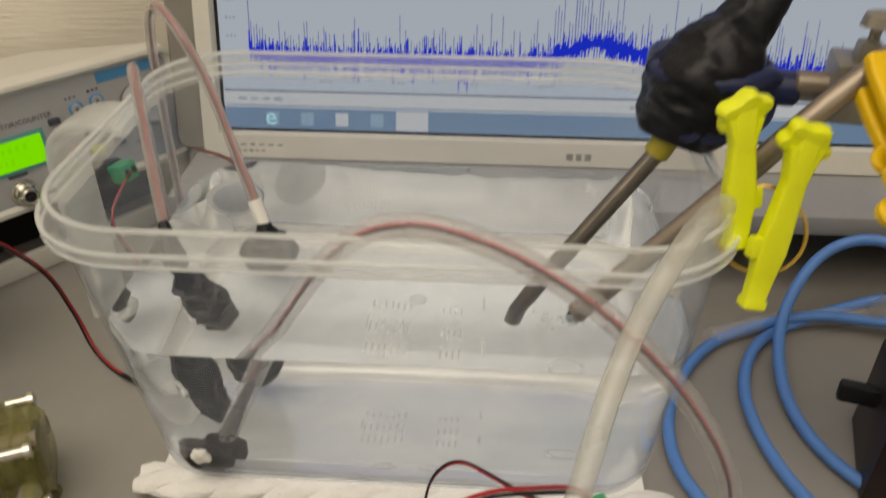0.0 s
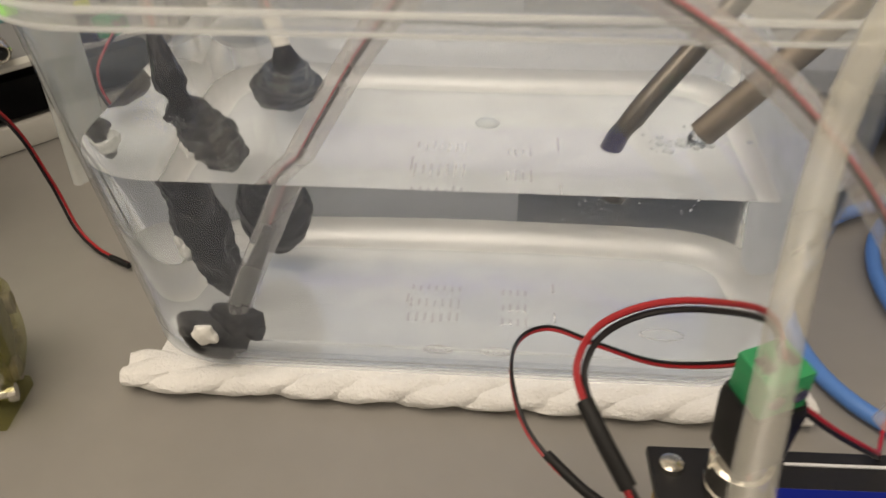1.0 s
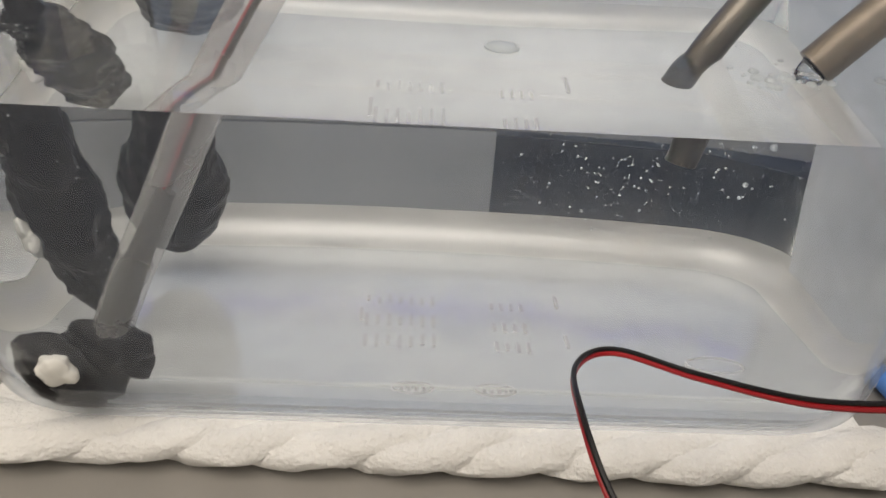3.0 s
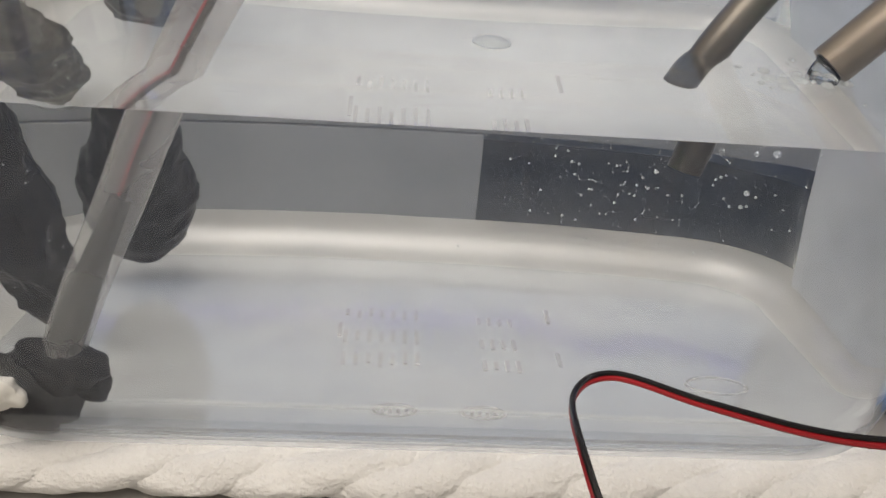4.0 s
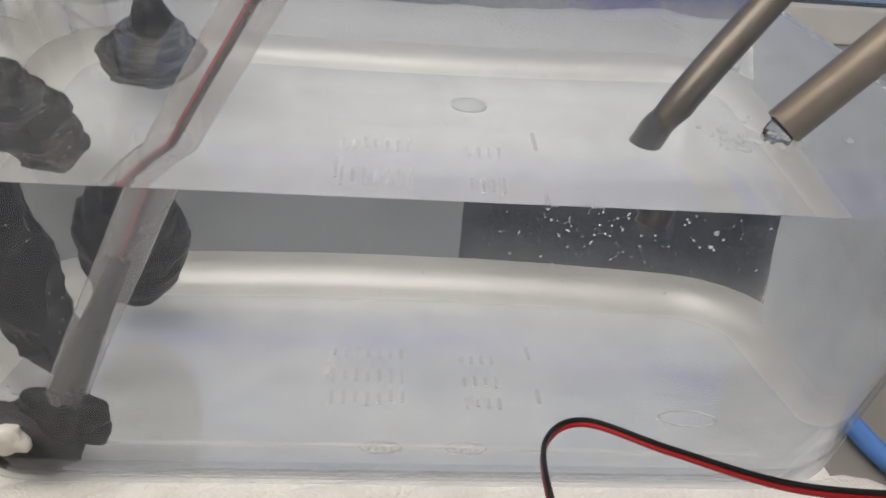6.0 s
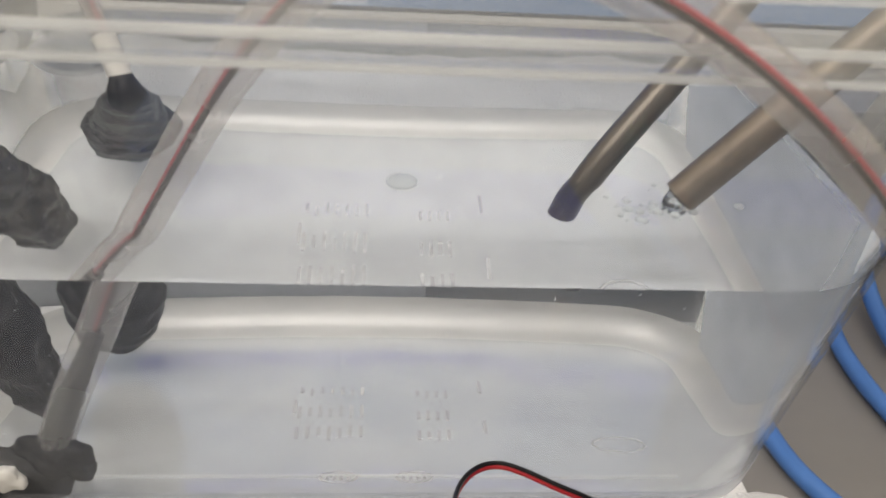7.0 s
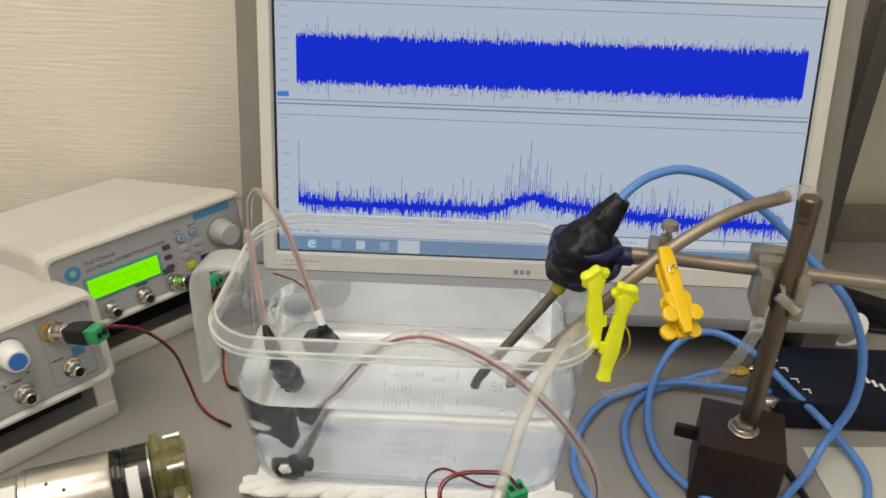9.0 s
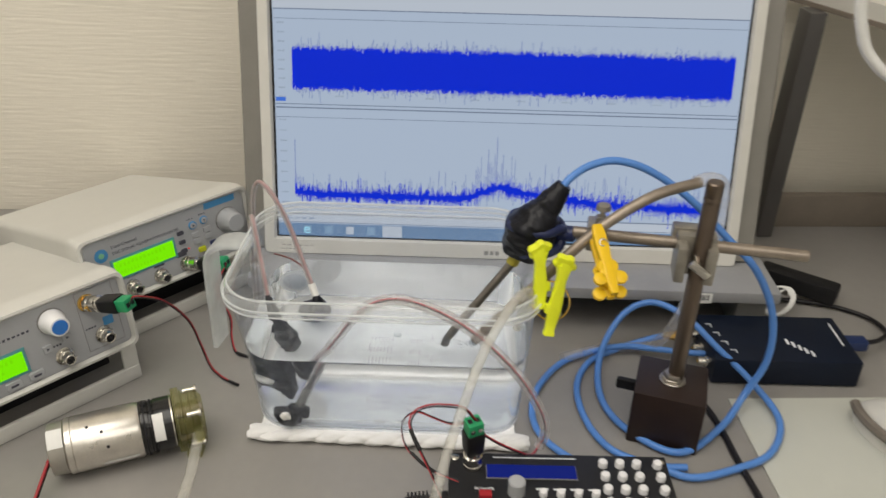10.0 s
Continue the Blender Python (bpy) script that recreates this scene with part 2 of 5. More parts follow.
M_WHITEBTN = mat("white_button", (0.75, 0.75, 0.76), 0.4, vary=0.03)
M_INK = mat("dark_ink", (0.06, 0.06, 0.08), 0.6)
M_PRINT = mat("white_print", (0.75, 0.77, 0.8), 0.5)
M_BLUEPRINT = mat("blue_print", (0.06, 0.25, 0.5), 0.5)
M_YELBTN = mat("yellow_button", (0.55, 0.6, 0.02), 0.4)
M_TAN = mat("brown_shelf_edge", (0.2, 0.17, 0.14), 0.5)
# Bluish milk in the wall colour stands in for haze in the water.
M_TANKWALL = clear("clear_polypropylene_hazed", 0.046, (0.985, 0.99, 0.995), 0.06, white=(0.52, 0.62, 0.80))
M_GLINTRIDGE = clear("milky_glint_and_ridge", 0.48, (0.98, 0.985, 0.985), 0.1)
M_TANKRIM = clear("milky_polypropylene_rim", 0.22, (0.98, 0.985, 0.985), 0.12)
M_TANKHANDLE = clear("milky_polypropylene_handle", 0.42, (0.97, 0.98, 0.98), 0.15)
M_TANKBASE = clear("frosted_polypropylene_base", 0.54, (0.97, 0.985, 1.0), 0.2, white=(0.745, 0.755, 0.75), gloss=0.02, edge=0.28)
M_FILLETGLINT = clear("fillet_whitened_highlight", 0.62, (0.98, 0.98, 0.98), 0.36, white=(0.88, 0.87, 0.82), gloss=0.14)
M_TANKMARK = clear("moulded_polypropylene_marks", 0.26, (0.98, 0.98, 0.98), 0.3, white=(0.8, 0.79, 0.78))
M_TANKSKIRT = clear("frosted_polypropylene_skirt", 0.2, (0.96, 0.98, 1.0), 0.3, white=(0.66, 0.70, 0.76))
M_HOSE = clear("silicone_hose", 0.28, (0.98, 0.975, 0.95), 0.25, white=(0.82, 0.81, 0.76), bump=0.1)
M_HOSECLEAR = clear("clear_pvc_hose", 0.28, (0.97, 0.96, 0.96), 0.15, white=(0.84, 0.83, 0.81))
M_SLEEVE = clear("pale_clear_sleeve", 0.40, (0.96, 0.94, 0.93), 0.2, white=(0.76, 0.72, 0.69))
M_TUBE = mat("dull_brown_steel", (0.30, 0.255, 0.21), 0.42, metal=0.75, vary=0.18, scale=60, bump=0.15, bump_scale=400)
M_PUMPHEAD = clear("olive_clear_plastic", 0.18, (0.88, 0.87, 0.66), 0.1, white=(0.42, 0.41, 0.2), bump=0.15)
M_ENDHAZE = clear("end_haze_film", 0.8, (0.96, 0.98, 1.0), 0.25, white=(0.80, 0.83, 0.86))
# Riser and slot colours lightened and blued for the haze of the tank water.
M_RISER = mat("riser_hazed_grey", (0.285, 0.288, 0.297), 0.5, vary=0.06)
M_SLOTHAZE = mat("slot_blue_haze", (0.25, 0.31, 0.45), 0.5, vary=0.1)
M_GLOSSBLACK = mat("gloss_black_plastic", (0.010, 0.010, 0.011), 0.16, vary=0.15)
M_SCREEN = glow("screen_pale_blue", (0.40, 0.48, 0.60), 0.95)
M_TRACE = glow("screen_trace_blue", (0.002, 0.022, 0.60), 1.0)
M_TRACESOFT = glow("screen_trace_spikes", (0.13, 0.17, 0.42), 1.0)
M_TASK = glow("screen_taskbar", (0.13, 0.22, 0.36), 1.0)
M_SLINE = glow("screen_lines", (0.16, 0.2, 0.28), 1.0)
M_SGREY = glow("screen_toolbar", (0.45, 0.5, 0.57), 1.0)
M_SICON = glow("screen_icons", (0.22, 0.34, 0.48), 1.0)
M_LCDGREEN = glow("lcd_green", (0.2, 0.85, 0.0), 0.95)
M_LCDINK = glow("lcd_ink", (0.19, 0.80, 0.0), 0.92)
M_LCDBLUE = glow("lcd_blue", (0.01, 0.03, 0.40), 0.42)


def water_material():
    m = bpy.data.materials.new("water")
    m.use_nodes = True
    nt = m.node_tree
    nt.nodes.clear()
    out = nt.nodes.new("ShaderNodeOutputMaterial")
    g = nt.nodes.new("ShaderNodeBsdfGlass")
    g.inputs["Color"].default_value = (0.97, 0.982, 0.992, 1)
    g.inputs["Roughness"].default_value = 0.01
    g.inputs["IOR"].default_value = 1.333
    n3 = nt.nodes.new("ShaderNodeTexNoise")
    n3.inputs["Scale"].default_value, n3.inputs["Detail"].default_value = 28, 2
    co = nt.nodes.new("ShaderNodeTexCoord")
    nt.links.new(co.outputs["Object"], n3.inputs["Vector"])
    bp = nt.nodes.new("ShaderNodeBump")
    bp.inputs["Strength"].default_value, bp.inputs["Distance"].default_value = 0.08, 0.0015
    nt.links.new(n3.outputs[0], bp.inputs["Height"])
    nt.links.new(bp.outputs[0], g.inputs["Normal"])
    nt.links.new(g.outputs[0], out.inputs[0])
    return m


M_WATER = water_material()


def wallpaper():
    m = mat("cream_woven_wallpaper", (0.80, 0.755, 0.66), 0.75, vary=0.03, scale=5, bump=0)
    nt = m.node_tree
    L = nt.links.new
    b = nt.nodes["Principled BSDF"]
    co = nt.nodes.new("ShaderNodeTexCoord")
    mp = nt.nodes.new("ShaderNodeMapping")
    mp.inputs["Scale"].default_value = (22, 22, 330)
    L(co.outputs["Object"], mp.inputs[0])
    n = nt.nodes.new("ShaderNodeTexNoise")
    n.inputs["Scale"].default_value, n.inputs["Detail"].default_value = 1.0, 3
    L(mp.outputs[0], n.inputs["Vector"])
    bp = nt.nodes.new("ShaderNodeBump")
    bp.inputs["Strength"].default_value, bp.inputs["Distance"].default_value = 0.7, 0.0012
    L(n.outputs[0], bp.inputs["Height"])
    L(bp.outputs[0], b.inputs["Normal"])
    return m


M_WALL = wallpaper()

# ---- room ----
tagged(solid("floor", box((0.2, -0.8, -0.78), (3.6, 3.3, 0.1)), M_FLOOR, "plain grey vinyl floor of the laboratory", "floor"), kind="structure")
tagged(solid("ceiling", box((0.2, -0.8, 1.85), (3.6, 3.3, 0.1)), M_CEIL, "plain white painted ceiling", "ceiling"), kind="structure")
tagged(solid("wall_north", box((0.2, 0.72, 0.55), (3.6, 0.1, 2.5)), M_WALL, "cream woven wallpaper with fine horizontal threads", "wall"), kind="structure")
tagged(solid("wall_south", box((0.2, -2.42, 0.55), (3.6, 0.1, 2.5)), M_CEIL, "plain painted wall behind the viewer", "wall"), kind="structure")
tagged(solid("wall_west", box((-1.62, -0.85, 0.55), (0.1, 3.0, 2.5)), M_CEIL, "plain painted side wall", "wall"), kind="structure")
tagged(solid("wall_east", box((2.02, -0.85, 0.55), (0.1, 3.0, 2.5)), M_CEIL, "plain painted side wall", "wall"), kind="structure")
table = thing("lab_table", pose(0.2, 0.1, -0.73), "grey laminate laboratory bench against the wall", "table")
part("tabletop", box((0, 0, 0.715), (2.4, 1.12, 0.03), 0.003), M_TABLE, table)
for sx in (-1.1, 1.1):
    for sy in (-0.5, 0.5):
        part("leg", box((sx, sy, 0.35), (0.05, 0.05, 0.7), 0.003), M_GREY, table)

# ---- monitor and what it stands on ----
MON_YAW = -3.6
MON = pose(-0.143, 0.455, 0.055, 0, 0, MON_YAW) @ pose(0, 0, 0, -14, 0, 0)
SW, SH, SX, SZ = 0.465, 0.290, 0.003, 0.016


def lettering(body, size, m, thick=0.0002):
    """Raised lettering in the built-in font, as a bmesh."""
    cur = bpy.data.curves.new("lettering", "FONT")
    cur.body, cur.size, cur.extrude, cur.resolution_u = body, size, thick / 2, 2
    tmp = new("temporary", cur)
    bpy.context.view_layer.update()
    me = bpy.data.meshes.new_from_object(tmp.evaluated_get(bpy.context.evaluated_depsgraph_get()))
    bpy.data.objects.remove(tmp)
    bm = bmesh.new()
    bm.from_mesh(me)
    bm.transform(m)
    return bm


def text_bars(bm, x, z, n, w, h, y, rng, gap=0.3):
    """Unreadable writing as short bars."""
    for i in range(n):
        k = w / n
        add_box(bm, (x + k * (i + 0.5), y, z), (k * (1 - gap) * rng.uniform(0.7, 1.0), 0.0002, h * rng.uniform(0.6, 1.0)))


def build_monitor():
    rng = random.Random(5)
    mon = thing("monitor", MON, "white-bezelled computer monitor showing two blue noise graphs, on a grey riser", "monitor")
    cx, cz = SX + SW / 2, SZ + SH / 2
    bm = bmesh.new()
    outer, inner = rr(SW / 2 + 0.012, SH / 2 + 0.0165, 0.004, 4, cx, cz), rr(SW / 2, SH / 2, 0.001, 4, cx, cz)
    mid = rr(SW / 2 + 0.002, SH / 2 + 0.002, 0.001, 4, cx, cz)
    add_loft(bm, [[(x, 0.03, z) for x, z in outer], [(x, 0.001, z) for x, z in outer], [(x * 0.999 + 0.0002, 0.0, z) for x, z in outer], [(x, 0.0, z) for x, z in mid], [(x, 0.004, z) for x, z in inner], [(x, 0.03, z) for x, z in inner]], False, False)
    part("bezel", bm, M_WHITE, mon, "white plastic bezel")
    bm = plate(SW / 2 + 0.032, SH / 2 + 0.026, 0.008, 0.006, 0.06, cx, cz + 0.012, bevel=0.002)
    part("back_housing", bm, M_SILVER, mon, "silver grey outer housing")
    bm = bmesh.new()
    add_box(bm, (cx, 0.0045, cz), (SW + 0.003, 0.001, SH + 0.003))
    part("panel_surround", bm, M_DARK, mon, "thin black line round the picture")
    scr = part("screen", box((cx, 0.0035, cz), (SW - 0.005, 0.0008, SH - 0.004)), M_SCREEN, mon, "lit screen with pale blue window")
    X, Z, Y = SX + 0.0025, SZ + 0.002, 0.0029
    w, h = SW - 0.005, SH - 0.004
    part("taskbar", box((X + w / 2, Y, Z + 0.0065), (w, 0.0003, 0.013)), M_TASK, scr, "dull blue task bar")
    part("status_bar", box((X + w / 2, Y, Z + 0.0185), (w, 0.0003, 0.009)), M_SGREY, scr)
    part("tool_bar", box((X + w / 2, Y, Z + h - 0.0295), (w, 0.0003, 0.059)), M_SGREY, scr)
    for i, x in enumerate((0.03, 0.052, 0.074, 0.096)):
        part("icon", box((X + x, Y - 0.0004, Z + 0.0065), (0.008, 0.0003, 0.008), 0.0001), M_SICON if i != 2 else M_SGREY, scr)
    part("open_window_button", box((X + 0.118, Y - 0.0004, Z + 0.0065), (0.02, 0.0003, 0.012)), M_SGREY, scr)
    bm = lettering("e", 0.016, pose(X + 0.0255, Y - 0.0009, Z + 0.0025, 90, 0, 0))
    part("browser_letter", bm, glow("screen_letter", (0.35, 0.75, 0.9), 1.0), scr)
    zmid = Z + 0.132
    for z, t in ((Z + 0.0235, 0.0012), (zmid, 0.0012), (zmid + 0.0035, 0.0008), (zmid - 0.0095, 0.0005), (Z + 0.2265, 0.0010), (Z + 0.2175, 0.0005), (Z + 0.0145, 0.0006)):
        part("pane_line", box((X + w / 2, Y - 0.0003, z), (w - 0.002, 0.0002, t)), M_SLINE, scr)
    bars = bmesh.new()
    for base, hh in ((Z + 0.03, 0.095), (zmid + 0.006, 0.080)):
        for i in range(9):
            text_bars(bars, X + 0.004, base + hh * (i + 0.5) / 9, 3, 0.007, 0.0018, Y - 0.0003, rng)
        for i in range(9):
            text_bars(bars, X + 0.06 + i * 0.045, base + (0.0 if hh > 0.09 else 0.006), 3, 0.009, 0.0016, Y - 0.0003, rng)
    text_bars(bars, X + 0.25, Z + 0.0185, 5, 0.022, 0.002, Y - 0.0003, rng)
    text_bars(bars, X + 0.31, Z + 0.0185, 4, 0.014, 0.002, Y - 0.0003, rng)
    text_bars(bars, X + 0.008, Z + 0.0185, 4, 0.03, 0.002, Y - 0.0003, rng)
    tagged(part("axis_print", bars, glow("screen_small_print", (0.27, 0.32, 0.4), 1.0), scr, "tiny illegible axis figures"), kind="stuff")
    part("cursor_marker", box((X + 0.006, Y - 0.0003, zmid + 0.008), (0.010, 0.0003, 0.004)), glow("marker_blue", (0.05, 0.15, 0.6), 1.0), scr)
    # upper trace: a wide band of noise
    up, spk = bmesh.new(), bmesh.new()
    n = 640
    x0, x1 = X + 0.018, X + w - 0.009
    zc, half = Z + 0.1705, 0.0198
    for i in range(n):
        x = x0 + (x1 - x0) * (i + 0.5) / n
        a, b = half + rng.gauss(0, 0.0015), half + rng.gauss(0, 0.0015)
        add_quad(up, x, Y - 0.0004, zc - b, zc + a, (x1 - x0) / n * 1.05)
        if i % 2 == 0:
            e = abs(rng.gauss(0, 0.0042))
            add_quad(spk, x, Y - 0.0003, zc - half - e, zc + half + e, 0.0005)
    tagged(part("upper_trace", up, M_TRACE, scr, "wide solid blue noise band"), kind="stuff")
    tagged(part("upper_trace_fringe", spk, M_TRACESOFT, scr), kind="stuff")
    # lower trace: a noise floor with a hump and tall spikes
    lo, spk = bmesh.new(), bmesh.new()
    n = 760
    for i in range(n):
        s = (i + 0.5) / n
        x = x0 + (x1 - x0) * s
        zc = Z + 0.044 + 0.004 * math.exp(-s * 45) + 0.009 * math.exp(-((s - 0.475) / 0.045) ** 2) + 0.006 * math.exp(-((s - 0.55) / 0.09) ** 2) - 0.008 * max(0, s - 0.6) * 2
        a, b = 0.0016 + abs(rng.gauss(0, 0.0050)), 0.0016 + abs(rng.gauss(0, 0.0050))
        add_quad(lo, x, Y - 0.0004, zc - b, zc + a, (x1 - x0) / n * 1.1)
        if i % 3 == 0:
            e = abs(rng.gauss(0, 0.009)) + (0.02 * rng.random() if abs(s - 0.475) < 0.05 else 0)
            add_quad(spk, x, Y - 0.0003, zc - b - 0.22 * e, zc + a + e, 0.0005)
    for s, e in ((0.455, 0.045), (0.475, 0.058), (0.49, 0.04), (0.002, 0.05), (0.62, 0.03)):
        add_quad(spk, x0 + (x1 - x0) * s, Y - 0.0003, Z + 0.05, Z + 0.05 + e, 0.0006)
    tagged(part("lower_trace", lo, M_TRACE, scr, "blue noise floor with a central hump"), kind="stuff")
    tagged(part("lower_trace_fringe", spk, M_TRACESOFT, scr), kind="stuff")
    bm = bmesh.new()
    for i, ww in enumerate((0.0042, 0.0036, 0.0040)):
        add_box(bm, (0.222 + i * 0.0056, -0.0002, 0.0055), (ww, 0.0005, 0.0042))
    part("maker_mark", bm, M_GREY, mon, "small grey raised maker's mark")
    bm = bmesh.new()
    for r in range(2):
        text_bars(bm, 0.008, 0.008 - r * 0.004, 6, 0.035 - r * 0.012, 0.0014, -0.0001, rng)
    part("bezel_print", bm, M_GREY, mon)
    bm = bmesh.new()
    add_box(bm, (cx, 0.016, -0.012), (SW + 0.02, 0.022, 0.026), 0.002)
    chin = part("chin", bm, M_GREY, mon, "grey vented strip under the bezel")
    for i in range(26):
        part("vent_slot", box((0.17 + i * 0.0027, 0.0045, -0.012), (0.0011, 0.0016, 0.014)), M_DARK, chin)


def add_quad(bm, x, y, z0, z1, w):
    vs = [bm.verts.new(p) for p in ((x - w / 2, y, z0), (x + w / 2, y, z0), (x + w / 2, y, z1), (x - w / 2, y, z1))]
    bm.faces.new(vs)


build_monitor()


def build_riser():
    r = thing("monitor_riser", pose(-0.143, 0.405, 0, 0, 0, MON_YAW), "grey metal riser under the monitor with an open dark slot", "riser")
    part("top_board", box((0.245, 0.095, 0.04725), (0.53, 0.19, 0.0125), 0.002), M_RISER, r)
    part("left_block", box((0.0705, 0.0935, 0.0205), (0.171, 0.187, 0.0408), 0.001), M_RISER, r)
    part("right_block", box((0.49, 0.1, 0.0205), (0.03, 0.17, 0.0408), 0.001), M_GREY, r)
    part("back_board", box((0.315, 0.12, 0.0205), (0.318, 0.01, 0.0408)), M_SLOTHAZE, r)
    st = part("sticker", box((0.43, -0.0006, 0.0465), (0.024, 0.0006, 0.011)), M_PAPER, r, "small white barcode sticker")
    for i in range(8):
        part("barcode_line", box((0.421 + i * 0.0024, -0.0011, 0.0475), (0.0009 + 0.0004 * (i % 3), 0.0004, 0.006)), M_INK, st)


build_riser()

# ---- tank, water, cloth ----
T = pose(-0.02, 0.226, 0, 0, 0, -3.8)
# level: z, u from, u to, v from, v to, corner radius
LEVELS = [(0.0122, -0.107, 0.1085, 0.003, 0.1320, 0.028), (0.0155, -0.1095, 0.111, 0.0005, 0.1350, 0.030), (0.094, -0.1140, 0.1145, -0.0120, 0.1430, 0.031), (0.1395, -0.1215, 0.1175, -0.0155, 0.146, 0.036)]


def tank_ring(z, off=0.0, n=20):
    """Ring of the tank at height z, off metres outside its wall."""
    for a, b in zip(LEVELS, LEVELS[1:]):
        if z <= b[0] or b is LEVELS[-1]:
            k = (z - a[0]) / (b[0] - a[0])
            u0, u1, v0, v1, r = (a[i] + (b[i] - a[i]) * k for i in range(1, 6))
            break
    return [(x, y, z) for x, y in rr((u1 - u0) / 2 + off, (v1 - v0) / 2 + off, r + off, n, (u0 + u1) / 2, (v0 + v1) / 2)]


def fillet_ring(a):
    """Ring of the rounded inner corner at angle a: tight along the front, wide at the back."""
    wide, tight = tank_ring(0.0266 - 0.0105 * math.sin(a), -0.0120 + 0.0105 * math.cos(a)), tank_ring(0.0185 - 0.0024 * math.sin(a), -0.0040 + 0.0024 * math.cos(a))
    out = []
    for p, q in zip(wide, tight):
        k = min(1.0, max(0.0, (p[1] - 0.012) / 0.05))
        out.append(tuple(b + (c - b) * k for b, c in zip(q, p)))
    return out


def build_tank():
    tank = thing("plastic_tank", T, "clear plastic tank with milky rim and handle, half full of water", "tank")
    zs = [0.0155, 0.03, 0.05, 0.094, 0.11, 0.1395]
    bm = bmesh.new()
    add_loft(bm, [tank_ring(z) for z in zs] + [tank_ring(z, -0.0012) for z in reversed(zs)], False, False)
    wall = part("side_wall", bm, M_TANKWALL, tank, "clear tank wall")
    bm = bmesh.new()
    add_loft(bm, [fillet_ring(math.pi / 2), tank_ring(0.0159, -0.0145)], False, True)
    add_loft(bm, [tank_ring(0.0155, -0.0014), tank_ring(0.0135, -0.001), tank_ring(0.0122, -0.002)], False, True)
    base = part("base", bm, M_TANKBASE, tank, "frosted tank floor")
    # The fillet colour is whitened to carry the bright highlight along the corner.
    bm = add_loft(bmesh.new(), [fillet_ring(math.pi / 2 * k / 8) for k in range(9)], False, False)
    part("corner_fillet", bm, M_FILLETGLINT, base, "rounded inner corner whitened for its bright highlight")
    bm = bmesh.new()
    add_loft(bm, [tank_ring(0.0124, 0.0003), tank_ring(0.0155, 0.0004), tank_ring(0.0235, 0.0003)], False, False)
    part("skirt", bm, M_TANKSKIRT, tank, "bluish frosted foot of the wall")
    # Milky sheet added inside the water for the pale haze at the right end.
    bm = bmesh.new()
    rows = [[bm.verts.new(p) for p in tank_ring(z, -0.0030) if p[0] > 0.1050 and p[1] > 0.016] for z in (0.0225, 0.045, 0.068, 0.0915)]
    for p in (rows[0], rows[1], rows[2], rows[3]):
        p.sort(key=lambda v: math.atan2(v.co.y - 0.062, v.co.x - 0.03))
    k = min(len(p) for p in rows)
    for p, q in zip(rows, rows[1:]):
        for i in range(k - 1):
            bm.faces.new((p[i], p[i + 1], q[i + 1], q[i]))
    part("end_panel", bm, M_ENDHAZE, tank, "milky film added for the haze at the end wall")
    bm = bmesh.new()
    prof = [(0.1395, 0.0002), (0.1395, 0.0042), (0.1405, 0.0050), (0.1445, 0.0050), (0.1455, 0.0042), (0.1455, 0.0026), (0.1500, 0.0022), (0.1520, 0.0008), (0.1520, -0.0006), (0.1500, -0.0012), (0.1395, -0.0012)]
    rings = [[(x, y, z) for x, y, _ in tank_ring(0.1395, off)] for z, off in prof]
    add_loft(bm, rings + [rings[0]], False, False)
    bmesh.ops.remove_doubles(bm, verts=bm.verts, dist=1e-6)
    rim = part("rim", bm, M_TANKRIM, tank, "milky rolled rim")
    # Thin whitish sweeps draw the bright glints along the rim edges.
    for z, off, r in ((0.1516, 0.0002, 0.0010), (0.1446, 0.0044, 0.0009), (0.1400, 0.0044, 0.0007)):
        ring = [Vector((x, y, z)) for x, y, _ in tank_ring(0.1395, off)]
        part("rim_bead", add_sweep(bmesh.new(), ring + [ring[0]], r, 7), M_GLINTRIDGE, rim, "whitish line for the glint along the rim edge")
    # hanging handle on the short side
    line = [(-0.122, 0.088, 0.1405), (-0.135, 0.088, 0.1425), (-0.149, 0.089, 0.139), (-0.1575, 0.091, 0.128), (-0.160, 0.093, 0.10), (-0.161, 0.095, 0.065), (-0.162, 0.096, 0.032)]
    sec = [(a * 0.35, b) for a, b in rr(0.0085, 0.0130, 0.006, 4)]
    part("handle", sweep(line, 1.0, 8, section=sec), M_TANKHANDLE, tank, "milky plastic strap handle")
    # marks moulded into the floor; the bar rows also draw their reflected streaks
    rng = random.Random(3)
    bm = bmesh.new()
    for row, (v0, v1) in enumerate(((0.0465, 0.056), (0.061, 0.070), (0.078, 0.084))):
        for i in range(7):
            add_box(bm, (-0.019 + i * 0.003, (v0 + v1) / 2 + rng.uniform(-0.001, 0.001), 0.0163), (0.0011, (v1 - v0) * rng.uniform(0.6, 1.0), 0.0005))
        for i in range(4):
            add_box(bm, (0.0155 + i * 0.0028, (v0 + v1) / 2 - 0.002, 0.0163), (0.0011, (v1 - v0) * rng.uniform(0.4, 0.8), 0.0005))
        add_box(bm, (0.0345 - 0.055 * (row == 1), (v0 + v1) / 2 + 0.004, 0.0163), (0.0011, 0.009, 0.0005))
    part("moulded_bars", bm, M_TANKMARK, base)
    for cx, cy, rx, ry in ((-0.0065, 0.0195, 0.0048, 0.0036), (0.0135, 0.0195, 0.0048, 0.0036), (0.072, 0.044, 0.0075, 0.0055)):
        bm = bmesh.new()
        ring = [Vector((cx + rx * math.cos(a), cy + ry * math.sin(a), 0.0163)) for a in [2 * math.pi * k / 24 for k in range(25)]]
        add_sweep(bm, ring, 0.0005, 6)
